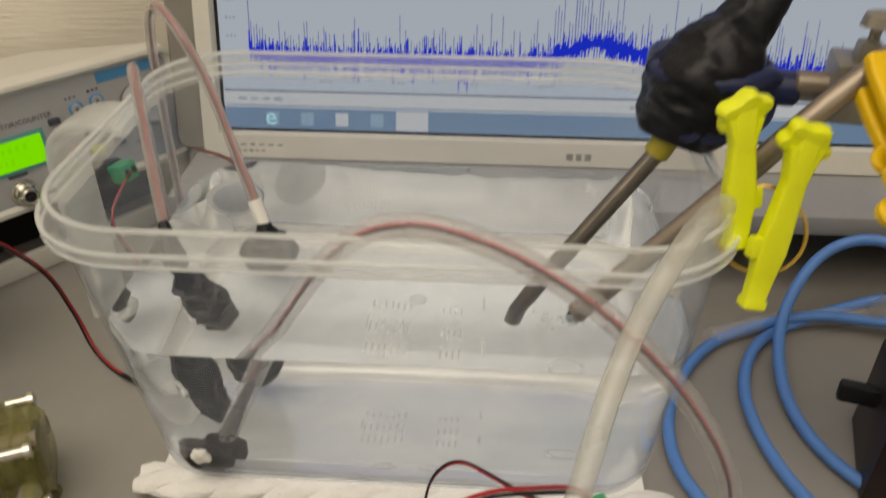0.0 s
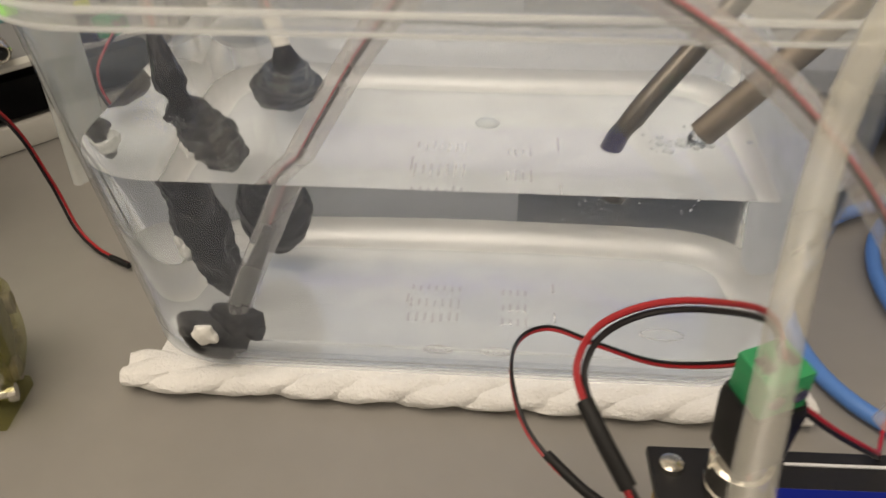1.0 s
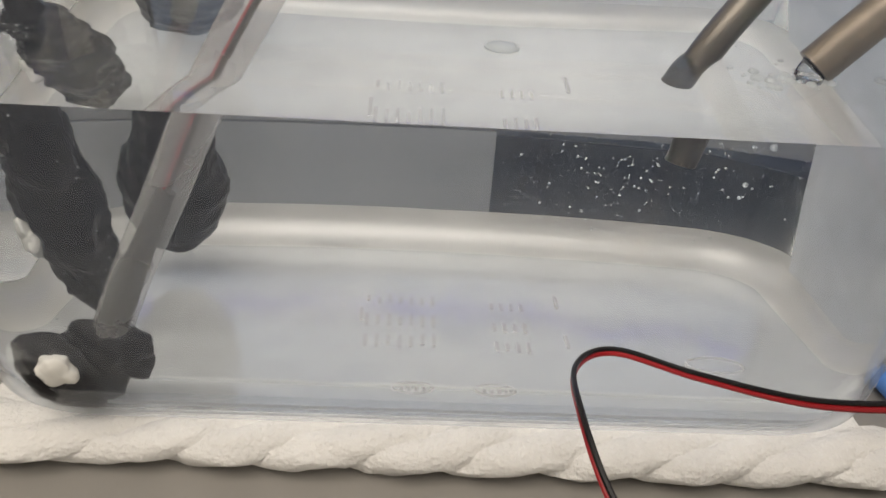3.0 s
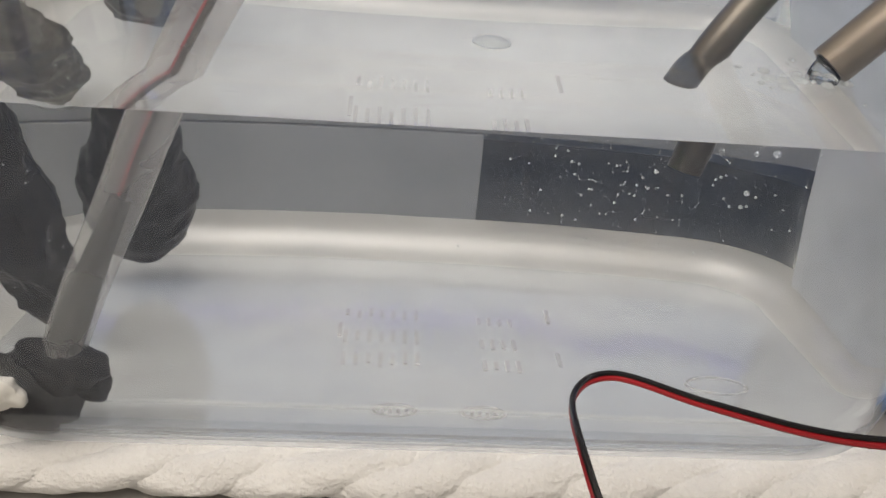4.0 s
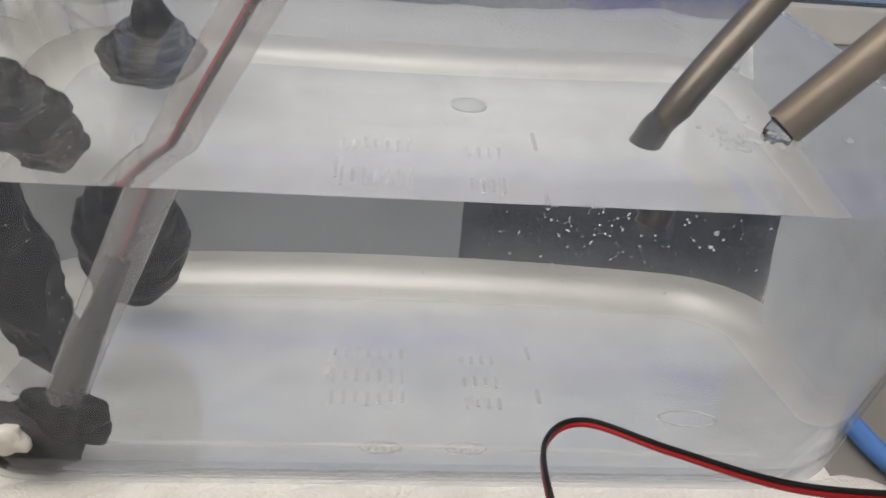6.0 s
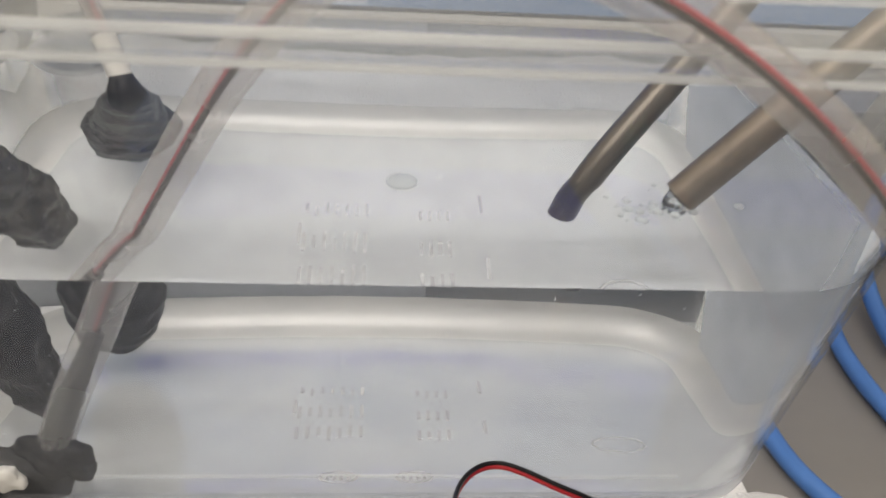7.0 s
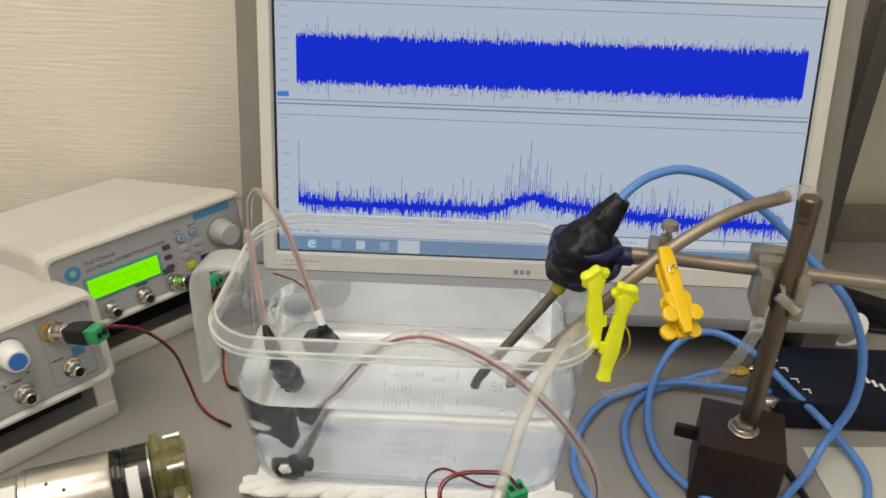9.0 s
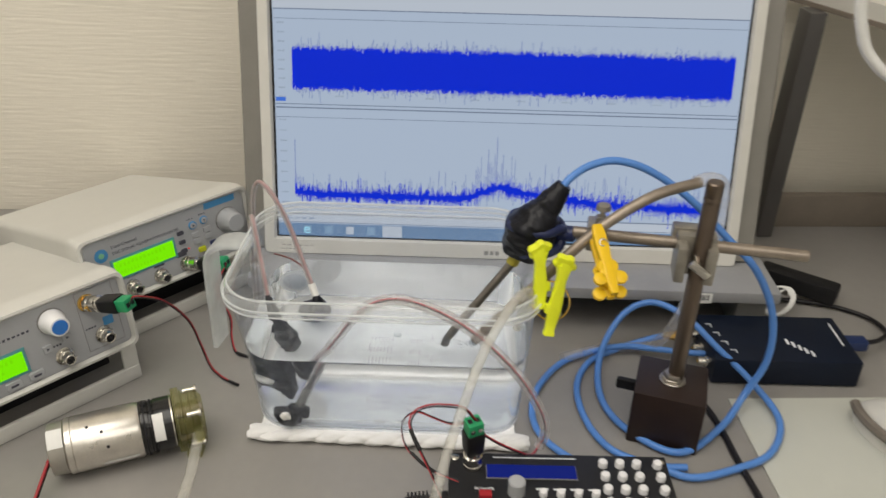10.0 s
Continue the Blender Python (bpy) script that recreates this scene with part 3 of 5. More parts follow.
        for k in range(4 if rx < 0.006 else 0):
            add_box(bm, (cx - 0.0027 + k * 0.0018, cy, 0.0163), (0.0009, 0.0028, 0.0006))
        part("moulded_mark", bm, M_TANKMARK, base, "small moulded oval mark")
    bm = sweep([(-0.072, 0.0215, 0.0163), (-0.03, 0.0205, 0.0163), (0.02, 0.0200, 0.0163), (0.06, 0.0195, 0.0163), (0.085, 0.0205, 0.0163)], 0.0008, 8, 6)
    part("moulded_ridge", bm, M_GLINTRIDGE, base, "fine pale ridge along the tank floor")
    for o in (tank, *tank.children_recursive):
        o.visible_shadow = False
    return tank


build_tank()
WATER_Z = 0.094


def build_water():
    bm = bmesh.new()
    zs = [0.0158, 0.02, 0.04, 0.06, 0.0925, WATER_Z]
    add_loft(bm, [tank_ring(z, -0.0014) for z in zs])
    bm.transform(T)
    w = solid("tank_water", bm, M_WATER, "clear still water half filling the plastic tank", "water", kind="structure")
    w.visible_shadow = False
    return w


build_water()


def build_bubbles():
    rng = random.Random(11)
    bm = bmesh.new()
    for i in range(620):
        u, v, z = rng.gauss(0.052, 0.024), 0.118 - rng.random() ** 2 * 0.05, rng.uniform(0.040, 0.090)
        if -0.02 < u < 0.1:
            r = rng.choice((0.00014, 0.00017, 0.0002, 0.00024, 0.00028, 0.0004))
            bmesh.ops.create_icosphere(bm, subdivisions=1, radius=r, matrix=T @ Matrix.Translation((u, v, z)))
    for u, v, z, r in ((0.092, 0.110, 0.062, 0.0011), (0.086, 0.108, 0.062, 0.0007), (0.087, 0.110, 0.050, 0.0008), (0.083, 0.10, 0.049, 0.0006)):
        bmesh.ops.create_uvsphere(bm, u_segments=14, v_segments=8, radius=r, matrix=T @ Matrix.Translation((u, v, z)))
    # one large bubble and a patch of foam floating on the surface
    for x, y, r in ((-0.010, 0.2545, 0.0034),):
        ring = [Vector((x + r * math.cos(a), y + r * math.sin(a), WATER_Z + 0.0002)) for a in [2 * math.pi * k / 24 for k in range(25)]]
        add_sweep(bm, ring, 0.00035, 6)
        bmesh.ops.create_uvsphere(bm, u_segments=18, v_segments=10, radius=r, matrix=Matrix.Translation((x, y, WATER_Z)) @ Matrix.Diagonal((1, 1, 0.3, 1)))
    for i in range(46):
        a, d = rng.uniform(0, 2 * math.pi), abs(rng.gauss(0, 0.0085))
        r = rng.choice((0.0003, 0.0004, 0.0005, 0.0007, 0.0012))
        bmesh.ops.create_uvsphere(bm, u_segments=10, v_segments=6, radius=r, matrix=Matrix.Translation((0.0455 + d * math.cos(a), 0.2405 + 0.6 * d * math.sin(a), WATER_Z)) @ Matrix.Diagonal((1, 1, 0.6, 1)))
    path = [Vector(q) for q in ((-0.0912, 0.039, 0.090), (-0.0900, 0.041, 0.079), (-0.0885, 0.046, 0.063), (-0.0870, 0.050, 0.047), (-0.0855, 0.0535, 0.034), (-0.081, 0.0145, 0.026), (-0.073, 0.0135, 0.034))]
    for i in range(150):
        k = rng.randrange(len(path) - 1)
        q = path[k].lerp(path[k + 1], rng.random()) if k != 4 else path[5]
        a = rng.uniform(math.pi, 2 * math.pi)
        w = 0.0078 if k < 4 else 0.0085
        q = q + Vector((math.cos(a) * w, math.sin(a) * (w if k < 4 else 0.0055), rng.uniform(-0.008, 0.008) if k >= 4 else 0))
        bmesh.ops.create_icosphere(bm, subdivisions=1, radius=rng.choice((0.00015, 0.0002, 0.00025, 0.0003)), matrix=T @ Matrix.Translation(q))
    b = solid("air_bubbles", bm, clear("bubble_film", 0.5, (0.9, 0.95, 1.0), 0.05, ior=1.5), "small air bubbles drifting in the tank water", "bubbles", kind="stuff")
    b.visible_shadow = False


build_bubbles()


def build_towel():
    t = thing("white_towel", T, "white cotton cloth with twisted cord edges under the tank", "towel")
    def sheet(v0, v1, top, ny, name, label):
        bm = bmesh.new()
        nx = 60
        grid = []
        for i in range(nx + 1):
            row = []
            for j in range(ny + 1):
                u = -0.108 + 0.216 * i / nx
                v = v0 + (v1 - v0) * j / ny + 0.0028 * noise.noise(Vector((u * 55, v0 * 90, 7))) * (1 - j / ny)
                row.append(bm.verts.new((u, v, top + 0.0009 * noise.noise(Vector((u * 60, v * 60, 0))))))
            grid.append(row)
        for i in range(nx):
            for j in range(ny):
                bm.faces.new((grid[i][j], grid[i + 1][j], grid[i + 1][j + 1], grid[i][j + 1]))
        ex = bmesh.ops.extrude_face_region(bm, geom=list(bm.faces))
        for v in ex["geom"]:
            if isinstance(v, bmesh.types.BMVert):
                v.co.z = 0.0006
        part(name, bm, M_TOWEL, t, label)

    sheet(0.0765, 0.1295, 0.0108, 16, "rear_fold", "thick folded cloth")
    sheet(0.008, 0.0625, 0.0055, 16, "front_fold", "thin single layer of cloth")

    def twist(p, q, r, tall, pitch, name, seed, lay=0.42):
        """A cord of three thick cotton strands laid round each other."""
        p, q = Vector(p), Vector(q)
        d = q - p
        n = int(d.length / 0.0016)
        length = d.length
        d.normalize()
        side = d.cross(Vector((0, 0, 1))).normalized()
        for k in range(3):
            line = []
            for i in range(n + 1):
                s = i / n
                a = 2 * math.pi * s * length / pitch + 2 * math.pi / 3 * k + 0.5 * noise.noise(Vector((s * 7, seed, 0)))
                c = p + d * length * s + side * (0.0012 * noise.noise(Vector((s * 6, seed, 4))))
                line.append(c + side * math.cos(a) * r * lay + Vector((0, 0, tall * (0.5 + 0.4 * lay * math.sin(a)))))
            bm = add_sweep(bmesh.new(), line, lambda u: r * (0.60 + 0.06 * noise.noise(Vector((u * 30, seed + k, 1)))) * min(1, 0.75 + u * 14, 0.75 + (1 - u) * 14), 20, wobble=0.16)
            for v in bm.verts:
                v.co.z = tall * 0.5 + (v.co.z - tall * 0.5) * tall / (1.75 * r)
            for v in bm.verts:
                v.co.z = max(v.co.z, 0.0003)
            part(name, bm, M_TOWEL, t, "twisted cotton strand")

    twist((-0.116, 0.0045, 0), (0.119, 0.0025, 0), 0.0088, 0.0114, 0.066, "front_strand", 1.0)
    # loose rear end of the cloth, lying on the bench up to the riser
    bm = bmesh.new()
    nx, ny = 90, 20
    grid = []
    for i in range(nx + 1):
        u = -0.118 + 0.236 * i / nx
        end = 0.1685 + 0.0016 * noise.noise(Vector((u * 70, 2, 0))) + 0.0008 * noise.noise(Vector((u * 230, 5, 0)))
        row = []
        for j in range(ny + 1):
            k = j / ny
            v = 0.130 + (end - 0.130) * k
            top = 0.0105 - 0.0035 * k - 0.0042 * k * (u + 0.118) / 0.236 + 0.0011 * noise.noise(Vector((u * 45, v * 90, 3))) + 0.0004 * noise.noise(Vector((u * 160, v * 160, 3))) + 0.0016 * k * k * noise.noise(Vector((u * 110, 8, 1)))
            row.append(bm.verts.new((u, v, max(0.0012, top * (1 if k < 0.96 else 0.75)))))
        grid.append(row)
    for i in range(nx):
        for j in range(ny):
            bm.faces.new((grid[i][j], grid[i + 1][j], grid[i + 1][j + 1], grid[i][j + 1]))
    ex = bmesh.ops.extrude_face_region(bm, geom=list(bm.faces))
    for v in ex["geom"]:
        if isinstance(v, bmesh.types.BMVert):
            v.co.z = 0.0004
    part("rear_end", bm, M_TOWEL, t, "crumpled flat end of the cloth")


build_towel()

# ---- sensors and tubes in the tank ----
def tk(*pts):
    return [T @ Vector(p) for p in pts]


def twin_wire(thing_ob, pts, r=0.0008, gap=0.0009, per=10, red=M_RED):
    """A red and a black wire side by side, world coordinates."""
    for off, m, name in ((gap, red, "red_wire"), (-gap, M_WIREBLACK, "black_wire")):
        line = spline(pts, per)
        moved = []
        for i, p in enumerate(line):
            t = (line[min(i + 1, len(line) - 1)] - line[max(i - 1, 0)]).normalized()
            a = Vector((0.1, 0.55, 0.83))
            a = (a - t * a.dot(t)).normalized()
            moved.append(p + a * off)
        part(name, add_sweep(bmesh.new(), moved, r, 7), m, thing_ob, world_space=True)


ARC = [(-0.0715, 0.0060, 0.0365), (-0.064, 0.0072, 0.054), (-0.055, 0.0070, 0.073), (-0.047, 0.0055, 0.090), (-0.0355, 0.001, 0.110), (-0.0225, -0.004, 0.131), (-0.009, -0.0105, 0.148), (0.006, -0.0155, 0.1570), (0.022, -0.0185, 0.1580), (0.046, -0.0215, 0.150), (0.071, -0.0245, 0.134), (0.094, -0.027, 0.112), (0.111, -0.028, 0.089), (0.1235, -0.028, 0.064), (0.127, -0.029, 0.046), (0.123, -0.030, 0.034)]


def build_front_sensor():
    s = thing("disc_sensor", T @ Matrix.Translation((-0.0835, 0.0062, 0.0172)), "black taped disc sensor with a white centre on a clear tube", "sensor")
    bm = bmesh.new()
    blob(bm, (-0.0005, -0.0010, -0.0008), (0.0122, 0.0050, 0.0100), 2.0, 0.18, 110, m=pose(0, 0, 0, -8, 30, 0))
    blob(bm, (0.0075, 0.0, 0.0055), (0.0098, 0.0056, 0.0075), 4.0, 0.3, 130)
    blob(bm, (0.0135, 0.001, 0.0015), (0.0042, 0.0036, 0.0050), 8.0, 0.3, 160)
    bm.transform(T @ Matrix.Translation((-0.0810, 0.0054, 0.0270)))
    part("taped_disc", bm, M_BLACK, s, "crumpled black tape", True)
    bm = blob(bmesh.new(), (0, 0, 0), (0.0042, 0.0022, 0.0042), 1.0, 0.25, 300)
    bm.transform(T @ Matrix.Translation((-0.0825, -0.0010, 0.0292)))
    part("white_centre", bm, M_PAPER, s, "rough white face", True)
    line = tk(*ARC)
    tube = part("clear_tube", sweep(line, 0.0041, 8, 14), M_HOSECLEAR, s, "clear flexible tube", True)
    tube.visible_shadow = False
    bm = sweep(tk((-0.0725, 0.0060, 0.0345), (-0.064, 0.0072, 0.054), (-0.055, 0.0070, 0.073)), lambda k: 0.0036 - 0.0018 * k, 8, 10, wobble=0.1)
    part("tape_collar", bm, M_RUBBER, s, "dark sealant inside the tube end", True)
    twin_wire(s, line + tk((0.116, -0.042, 0.036), (0.105, -0.056, 0.052), (0.085, -0.066, 0.072), (0.0655, -0.0695, 0.091)), 0.0006, 0.0005, red=M_REDDARK)
    return s


build_front_sensor()


def build_hanging_sensor():
    s = thing("stick_sensor", T @ Matrix.Translation((-0.089, 0.036, 0.0175)), "long black taped sensor hanging in the water on a pale cable", "sensor")
    body = tk((-0.1015, 0.052, 0.112), (-0.0965, 0.044, 0.103), (-0.0915, 0.038, 0.0945), (-0.0900, 0.041, 0.080), (-0.0885, 0.046, 0.064), (-0.0870, 0.050, 0.048), (-0.0855, 0.0535, 0.034), (-0.0850, 0.0555, 0.0225))
    prof = lambda k: 0.0018 + 0.0036 * min(1, k * 5) - 0.0022 * math.exp(-((k - 0.27) / 0.05) ** 2) + 0.0034 * math.sin(math.pi * min(1, max(0, (k - 0.27) / 0.73))) - 0.003 * max(0, k - 0.88) / 0.12
    part("taped_body", sweep(body, prof, 16, 28, wobble=0.28), M_BLACK, s, "crumpled black tape", True)
    bm = blob(bmesh.new(), (0, 0, 0), (0.0035, 0.006, 0.006), 6.0, 0.3, 250)
    bm.transform(T @ Matrix.Translation((-0.0950, 0.049, 0.047)))
    part("white_patch", bm, M_PAPER, s, "rough white face", True)
    line = tk((-0.1015, 0.052, 0.112), (-0.107, 0.064, 0.128), (-0.113, 0.078, 0.148), (-0.1175, 0.088, 0.1625), (-0.1215, 0.098, 0.160), (-0.1255, 0.106, 0.144), (-0.130, 0.115, 0.11), (-0.133, 0.122, 0.07), (-0.136, 0.128, 0.03), (-0.138, 0.13, 0.004))
    c = part("cable_sleeve", sweep(line, 0.0024, 8, 10), M_SLEEVE, s, "pale clear sleeve", True)
    c.visible_shadow = False
    twin_wire(s, line, 0.0006, 0.0005, red=M_REDDARK)


build_hanging_sensor()


def build_rear_sensor():
    s = thing("lump_sensor", T @ Matrix.Translation((-0.0755, 0.105, 0.024)), "black taped lump sensor at the water surface on a pale cable", "sensor")
    body = tk((-0.0755, 0.1050, 0.0240), (-0.0748, 0.1020, 0.032), (-0.0732, 0.097, 0.044), (-0.0705, 0.090, 0.059), (-0.0672, 0.081, 0.077), (-0.0650, 0.0735, 0.092), (-0.0660, 0.0750, 0.0985))
    prof = lambda k: 0.0035 + 0.0098 * math.sin(math.pi * min(1, k * 1.55 + 0.02)) ** 0.7 if k < 0.45 else 0.0115 - 0.0085 * (k - 0.45) / 0.55
    bm = sweep(body, prof, 14, 30, wobble=0.2)
    part("taped_body", bm, M_BLACK, s, "crumpled black tape", True)
    line = tk((-0.0660, 0.0750, 0.0975), (-0.0765, 0.086, 0.121), (-0.0895, 0.10, 0.150), (-0.100, 0.107, 0.170), (-0.112, 0.118, 0.180), (-0.122, 0.13, 0.1775), (-0.130, 0.14, 0.160), (-0.134, 0.146, 0.125), (-0.137, 0.15, 0.07), (-0.14, 0.152, 0.004))
    c = part("cable_sleeve", sweep(line, 0.0024, 8, 10), M_SLEEVE, s, "pale clear sleeve", True)
    c.visible_shadow = False
    part("white_collar", sweep([line[0], line[0].lerp(line[1], 0.42)], 0.0032, 6, 10), M_PAPER, s, "white heat-shrunk collar", True)
    twin_wire(s, line, 0.0006, 0.0005, red=M_REDDARK)


build_rear_sensor()


def build_white_disc():
    s = thing("round_disc", T @ Matrix.Translation((-0.094, 0.122, 0.056)), "pale round disc with a grey centre against the tank wall", "disc")
    m = T @ pose(-0.094, 0.120, 0.074, 62, 0, 0)
    part("disc_body", rev([(0.0125, -0.002), (0.0145, -0.0015), (0.0145, 0.0015), (0.0125, 0.002)], m, 28), mat("pale_grey_plastic", (0.42, 0.44, 0.46), 0.6), s, "pale plastic disc", True)
    part("disc_face", rev([(0.0105, 0.002), (0.011, 0.0023), (0.0105, 0.0026)], m, 28), mat("blue_grey_metal", (0.33, 0.36, 0.40), 0.45, metal=0.3), s, "grey metal face", True)
    part("lead_wire", sweep(tk((-0.068, 0.080, 0.094), (-0.078, 0.100, 0.106), (-0.092, 0.113, 0.110), (-0.106, 0.124, 0.108), (-0.1135, 0.130, 0.106)), 0.0008, 8, 7), mat("brown_wire", (0.16, 0.05, 0.04), 0.4), s, "thin brown lead", True)


build_white_disc()


def build_probe_rod():
    r = thing("probe_rod", Matrix.Translation((0.0285, 0.2525, 0.0795)), "steel probe rod dipping into the water from a clamp", "rod")
    part("shaft", sweep([(0.0282, 0.2530, 0.0775), (0.0333, 0.2540, 0.0945), (0.0568, 0.2632, 0.122), (0.0835, 0.2735, 0.153), (0.094, 0.2755, 0.172)], 0.0035, 8, 18), mat("dark_steel", (0.17, 0.155, 0.135), 0.33, metal=0.85, vary=0.2, bump=0.1), r, "dark dull steel shaft", True)
    part("yellow_band", sweep([(0.0815, 0.2738, 0.1495), (0.0855, 0.2735, 0.1575)], 0.0050, 5, 16), mat("dull_yellow_band", (0.35, 0.3, 0.03), 0.5), r, "dull yellow band", True)


build_probe_rod()


def build_inlet_tube():
    r = thing("inlet_tube", Matrix.Translation((0.057, 0.251, 0.089)), "bent steel inlet tube running on as a pale hose", "tube")
    P = [(0.0515, 0.2430, 0.0960), (0.076, 0.243, 0.124), (0.099, 0.2435, 0.150), (0.122, 0.2455, 0.176), (0.150, 0.252, 0.199), (0.185, 0.263, 0.2155), (0.222, 0.274, 0.2215)]
    bm = bmesh.new()
    line = spline(P, 10)
    add_sweep(bm, line, 0.0042, 16)
    part("steel_tube", bm, M_TUBE, r, "brownish bent steel tube", True)
    part("bore", rod(Vector(P[0]) - (Vector(P[1]) - Vector(P[0])).normalized() * 0.0005, Vector(P[0]) + (Vector(P[1]) - Vector(P[0])).normalized() * 0.002, 0.0030, 0.0002, 14), M_DARK, r, "dark open end", True)
    h = part("hose", sweep([(0.218, 0.2735, 0.2215), (0.232, 0.279, 0.222), (0.246, 0.287, 0.212), (0.253, 0.296, 0.185), (0.254, 0.306, 0.14), (0.252, 0.32, 0.09), (0.248, 0.335, 0.045), (0.238, 0.347, 0.014), (0.215, 0.352, 0.0065), (0.18, 0.347, 0.006), (0.145, 0.335, 0.006)], 0.0052, 8, 12), M_HOSECLEAR, r, "pale translucent hose", True)
    h.visible_shadow = False
    st = part("water_jet", sweep([(0.0525, 0.2434, 0.0965), (0.0508, 0.2426, 0.0948), (0.0504, 0.2424, 0.0925)], 0.0030, 6, 10), M_WATER, r, "short stream of water", True)
    st.visible_shadow = False


build_inlet_tube()


def build_outlet_hose():
    pts = tk((0.103, 0.014, 0.115), (0.107, 0.006, 0.142), (0.108, -0.006, 0.161), (0.103, -0.016, 0.1675), (0.095, -0.023, 0.1625), (0.087, -0.031, 0.152), (0.078, -0.045, 0.1425), (0.071, -0.059, 0.133), (0.064, -0.077, 0.122), (0.058, -0.094, 0.112), (0.051, -0.115, 0.100), (0.045, -0.14, 0.085), (0.038, -0.18, 0.055), (0.032, -0.23, 0.015), (0.03, -0.28, 0.0055))
    h = thing("silicone_hose", Matrix.Translation(pts[-1]), "thick milky silicone hose pegged over the tank rim", "hose")
    o = part("tube", add_sweep(bmesh.new(), spline(pts, 10), 0.0035, 16), M_HOSE, h, world_space=True)
    o.visible_shadow = False
    d = (pts[1] - pts[0]).normalized()
    part("cut_end", rev([(0.0020, 0), (0.0034, 0.0002), (0.0034, 0.0010), (0.0020, 0.0012)], axis_to(pts[0] - d * 0.0011, pts[1]), 16), M_HOSE, h, "milky cut end of the hose", True)


build_outlet_hose()


# ---- pegs ----
def peg_arm(p, q, side, r=0.0037):
    """One arm of a clothes peg: flat tapering bar with a lobed grip at its top."""
    bm = bmesh.new()
    p, q = Vector(p), Vector(q)
    zz = (q - p).normalized()
    xx = (Vector((1, 0.1, 0)) - zz * zz.x).normalized()
    m = Matrix.Translation(p) @ Matrix((xx, zz.cross(xx), zz)).transposed().to_4x4()
    n = (q - p).length
    rings = []
    for k, (w, d) in ((0.0, (0.9, 0.9)), (0.10, (0.85, 1.0)), (0.22, (0.85, 0.9)), (0.42, (1.0, 0.9)), (0.56, (1.15, 0.9)), (0.66, (1.2, 0.9)), (0.80, (1.0, 0.8)), (0.93, (0.86, 0.8)), (0.95, (0.98, 1.0)), (0.99, (0.98, 1.0)), (1.0, (0.7, 0.7))):
        rings.append([m @ Vector((x, y, n * k)) for x, y in rr(r * w, r * d * 0.8, r * 0.3, 3)])
    add_loft(bm, rings)
    petal_plate(bm, m @ pose(0, -0.001, 0.002, 24, 18 * side, 0) @ Matrix.Diagonal((0.95, 1, 0.72, 1)), 0.0092, 5, 0.14, 0.0036)
    add_box(bm, (-0.0045 * -side, 0.0, n * 0.64), (0.0060, r * 1.2, 0.0075), 0.0012, m)
    add_loft(bm, [[m @ Vector((x, y, z)) for x, y in rr(a, b, 0.0012, 3)] for z, a, b in ((0.004, 0.0062, 0.0030), (0.010, 0.0044, 0.0032), (0.016, 0.0034, 0.0032))])
    return bm


def petal_plate(bm, m, r, lobes, depth, thick):
    """A flat lobed grip in the x-z plane of m, with rounded edges."""
    rings = []
    for k, y in ((0.55, -1.0), (0.88, -0.85), (1.0, -0.3), (1.0, 0.3), (0.88, 0.85), (0.55, 1.0)):
        ring = []
        for i in range(40):
            a = 2 * math.pi * i / 40
            q = r * k * (1 + depth * math.cos(lobes * a))
            ring.append(m @ Vector((q * math.cos(a), y * thick, q * math.sin(a))))
        rings.append(ring)
    add_loft(bm, rings)


def build_lemon_peg():
    o = thing("clothes_peg", Matrix.Translation((0.1, 0.208, 0.13)), "lemon yellow plastic clothes peg gripping the tank rim", "clothes peg", "clothes pegs")
    part("arm", peg_arm((0.0960, 0.2360, 0.1860), (0.0985, 0.2235, 0.1400), 1, 0.0044), M_YELLOW, o, world_space=True)
    part("arm", peg_arm((0.1145, 0.2265, 0.1800), (0.1040, 0.2130, 0.1225), -1, 0.0042), M_YELLOW, o, world_space=True)
    ring = [Vector((0.105 + 0.0142 * math.cos(a), 0.2225 + 0.006 * math.sin(a) - 0.003 * math.cos(a), 0.1475 + 0.0135 * math.sin(a))) for a in [2 * math.pi * k / 28 for k in range(29)]]
    part("spring_ring", add_sweep(bmesh.new(), ring, 0.0007, 6), M_BRASS, o, "thin wire spring", True)


build_lemon_peg()


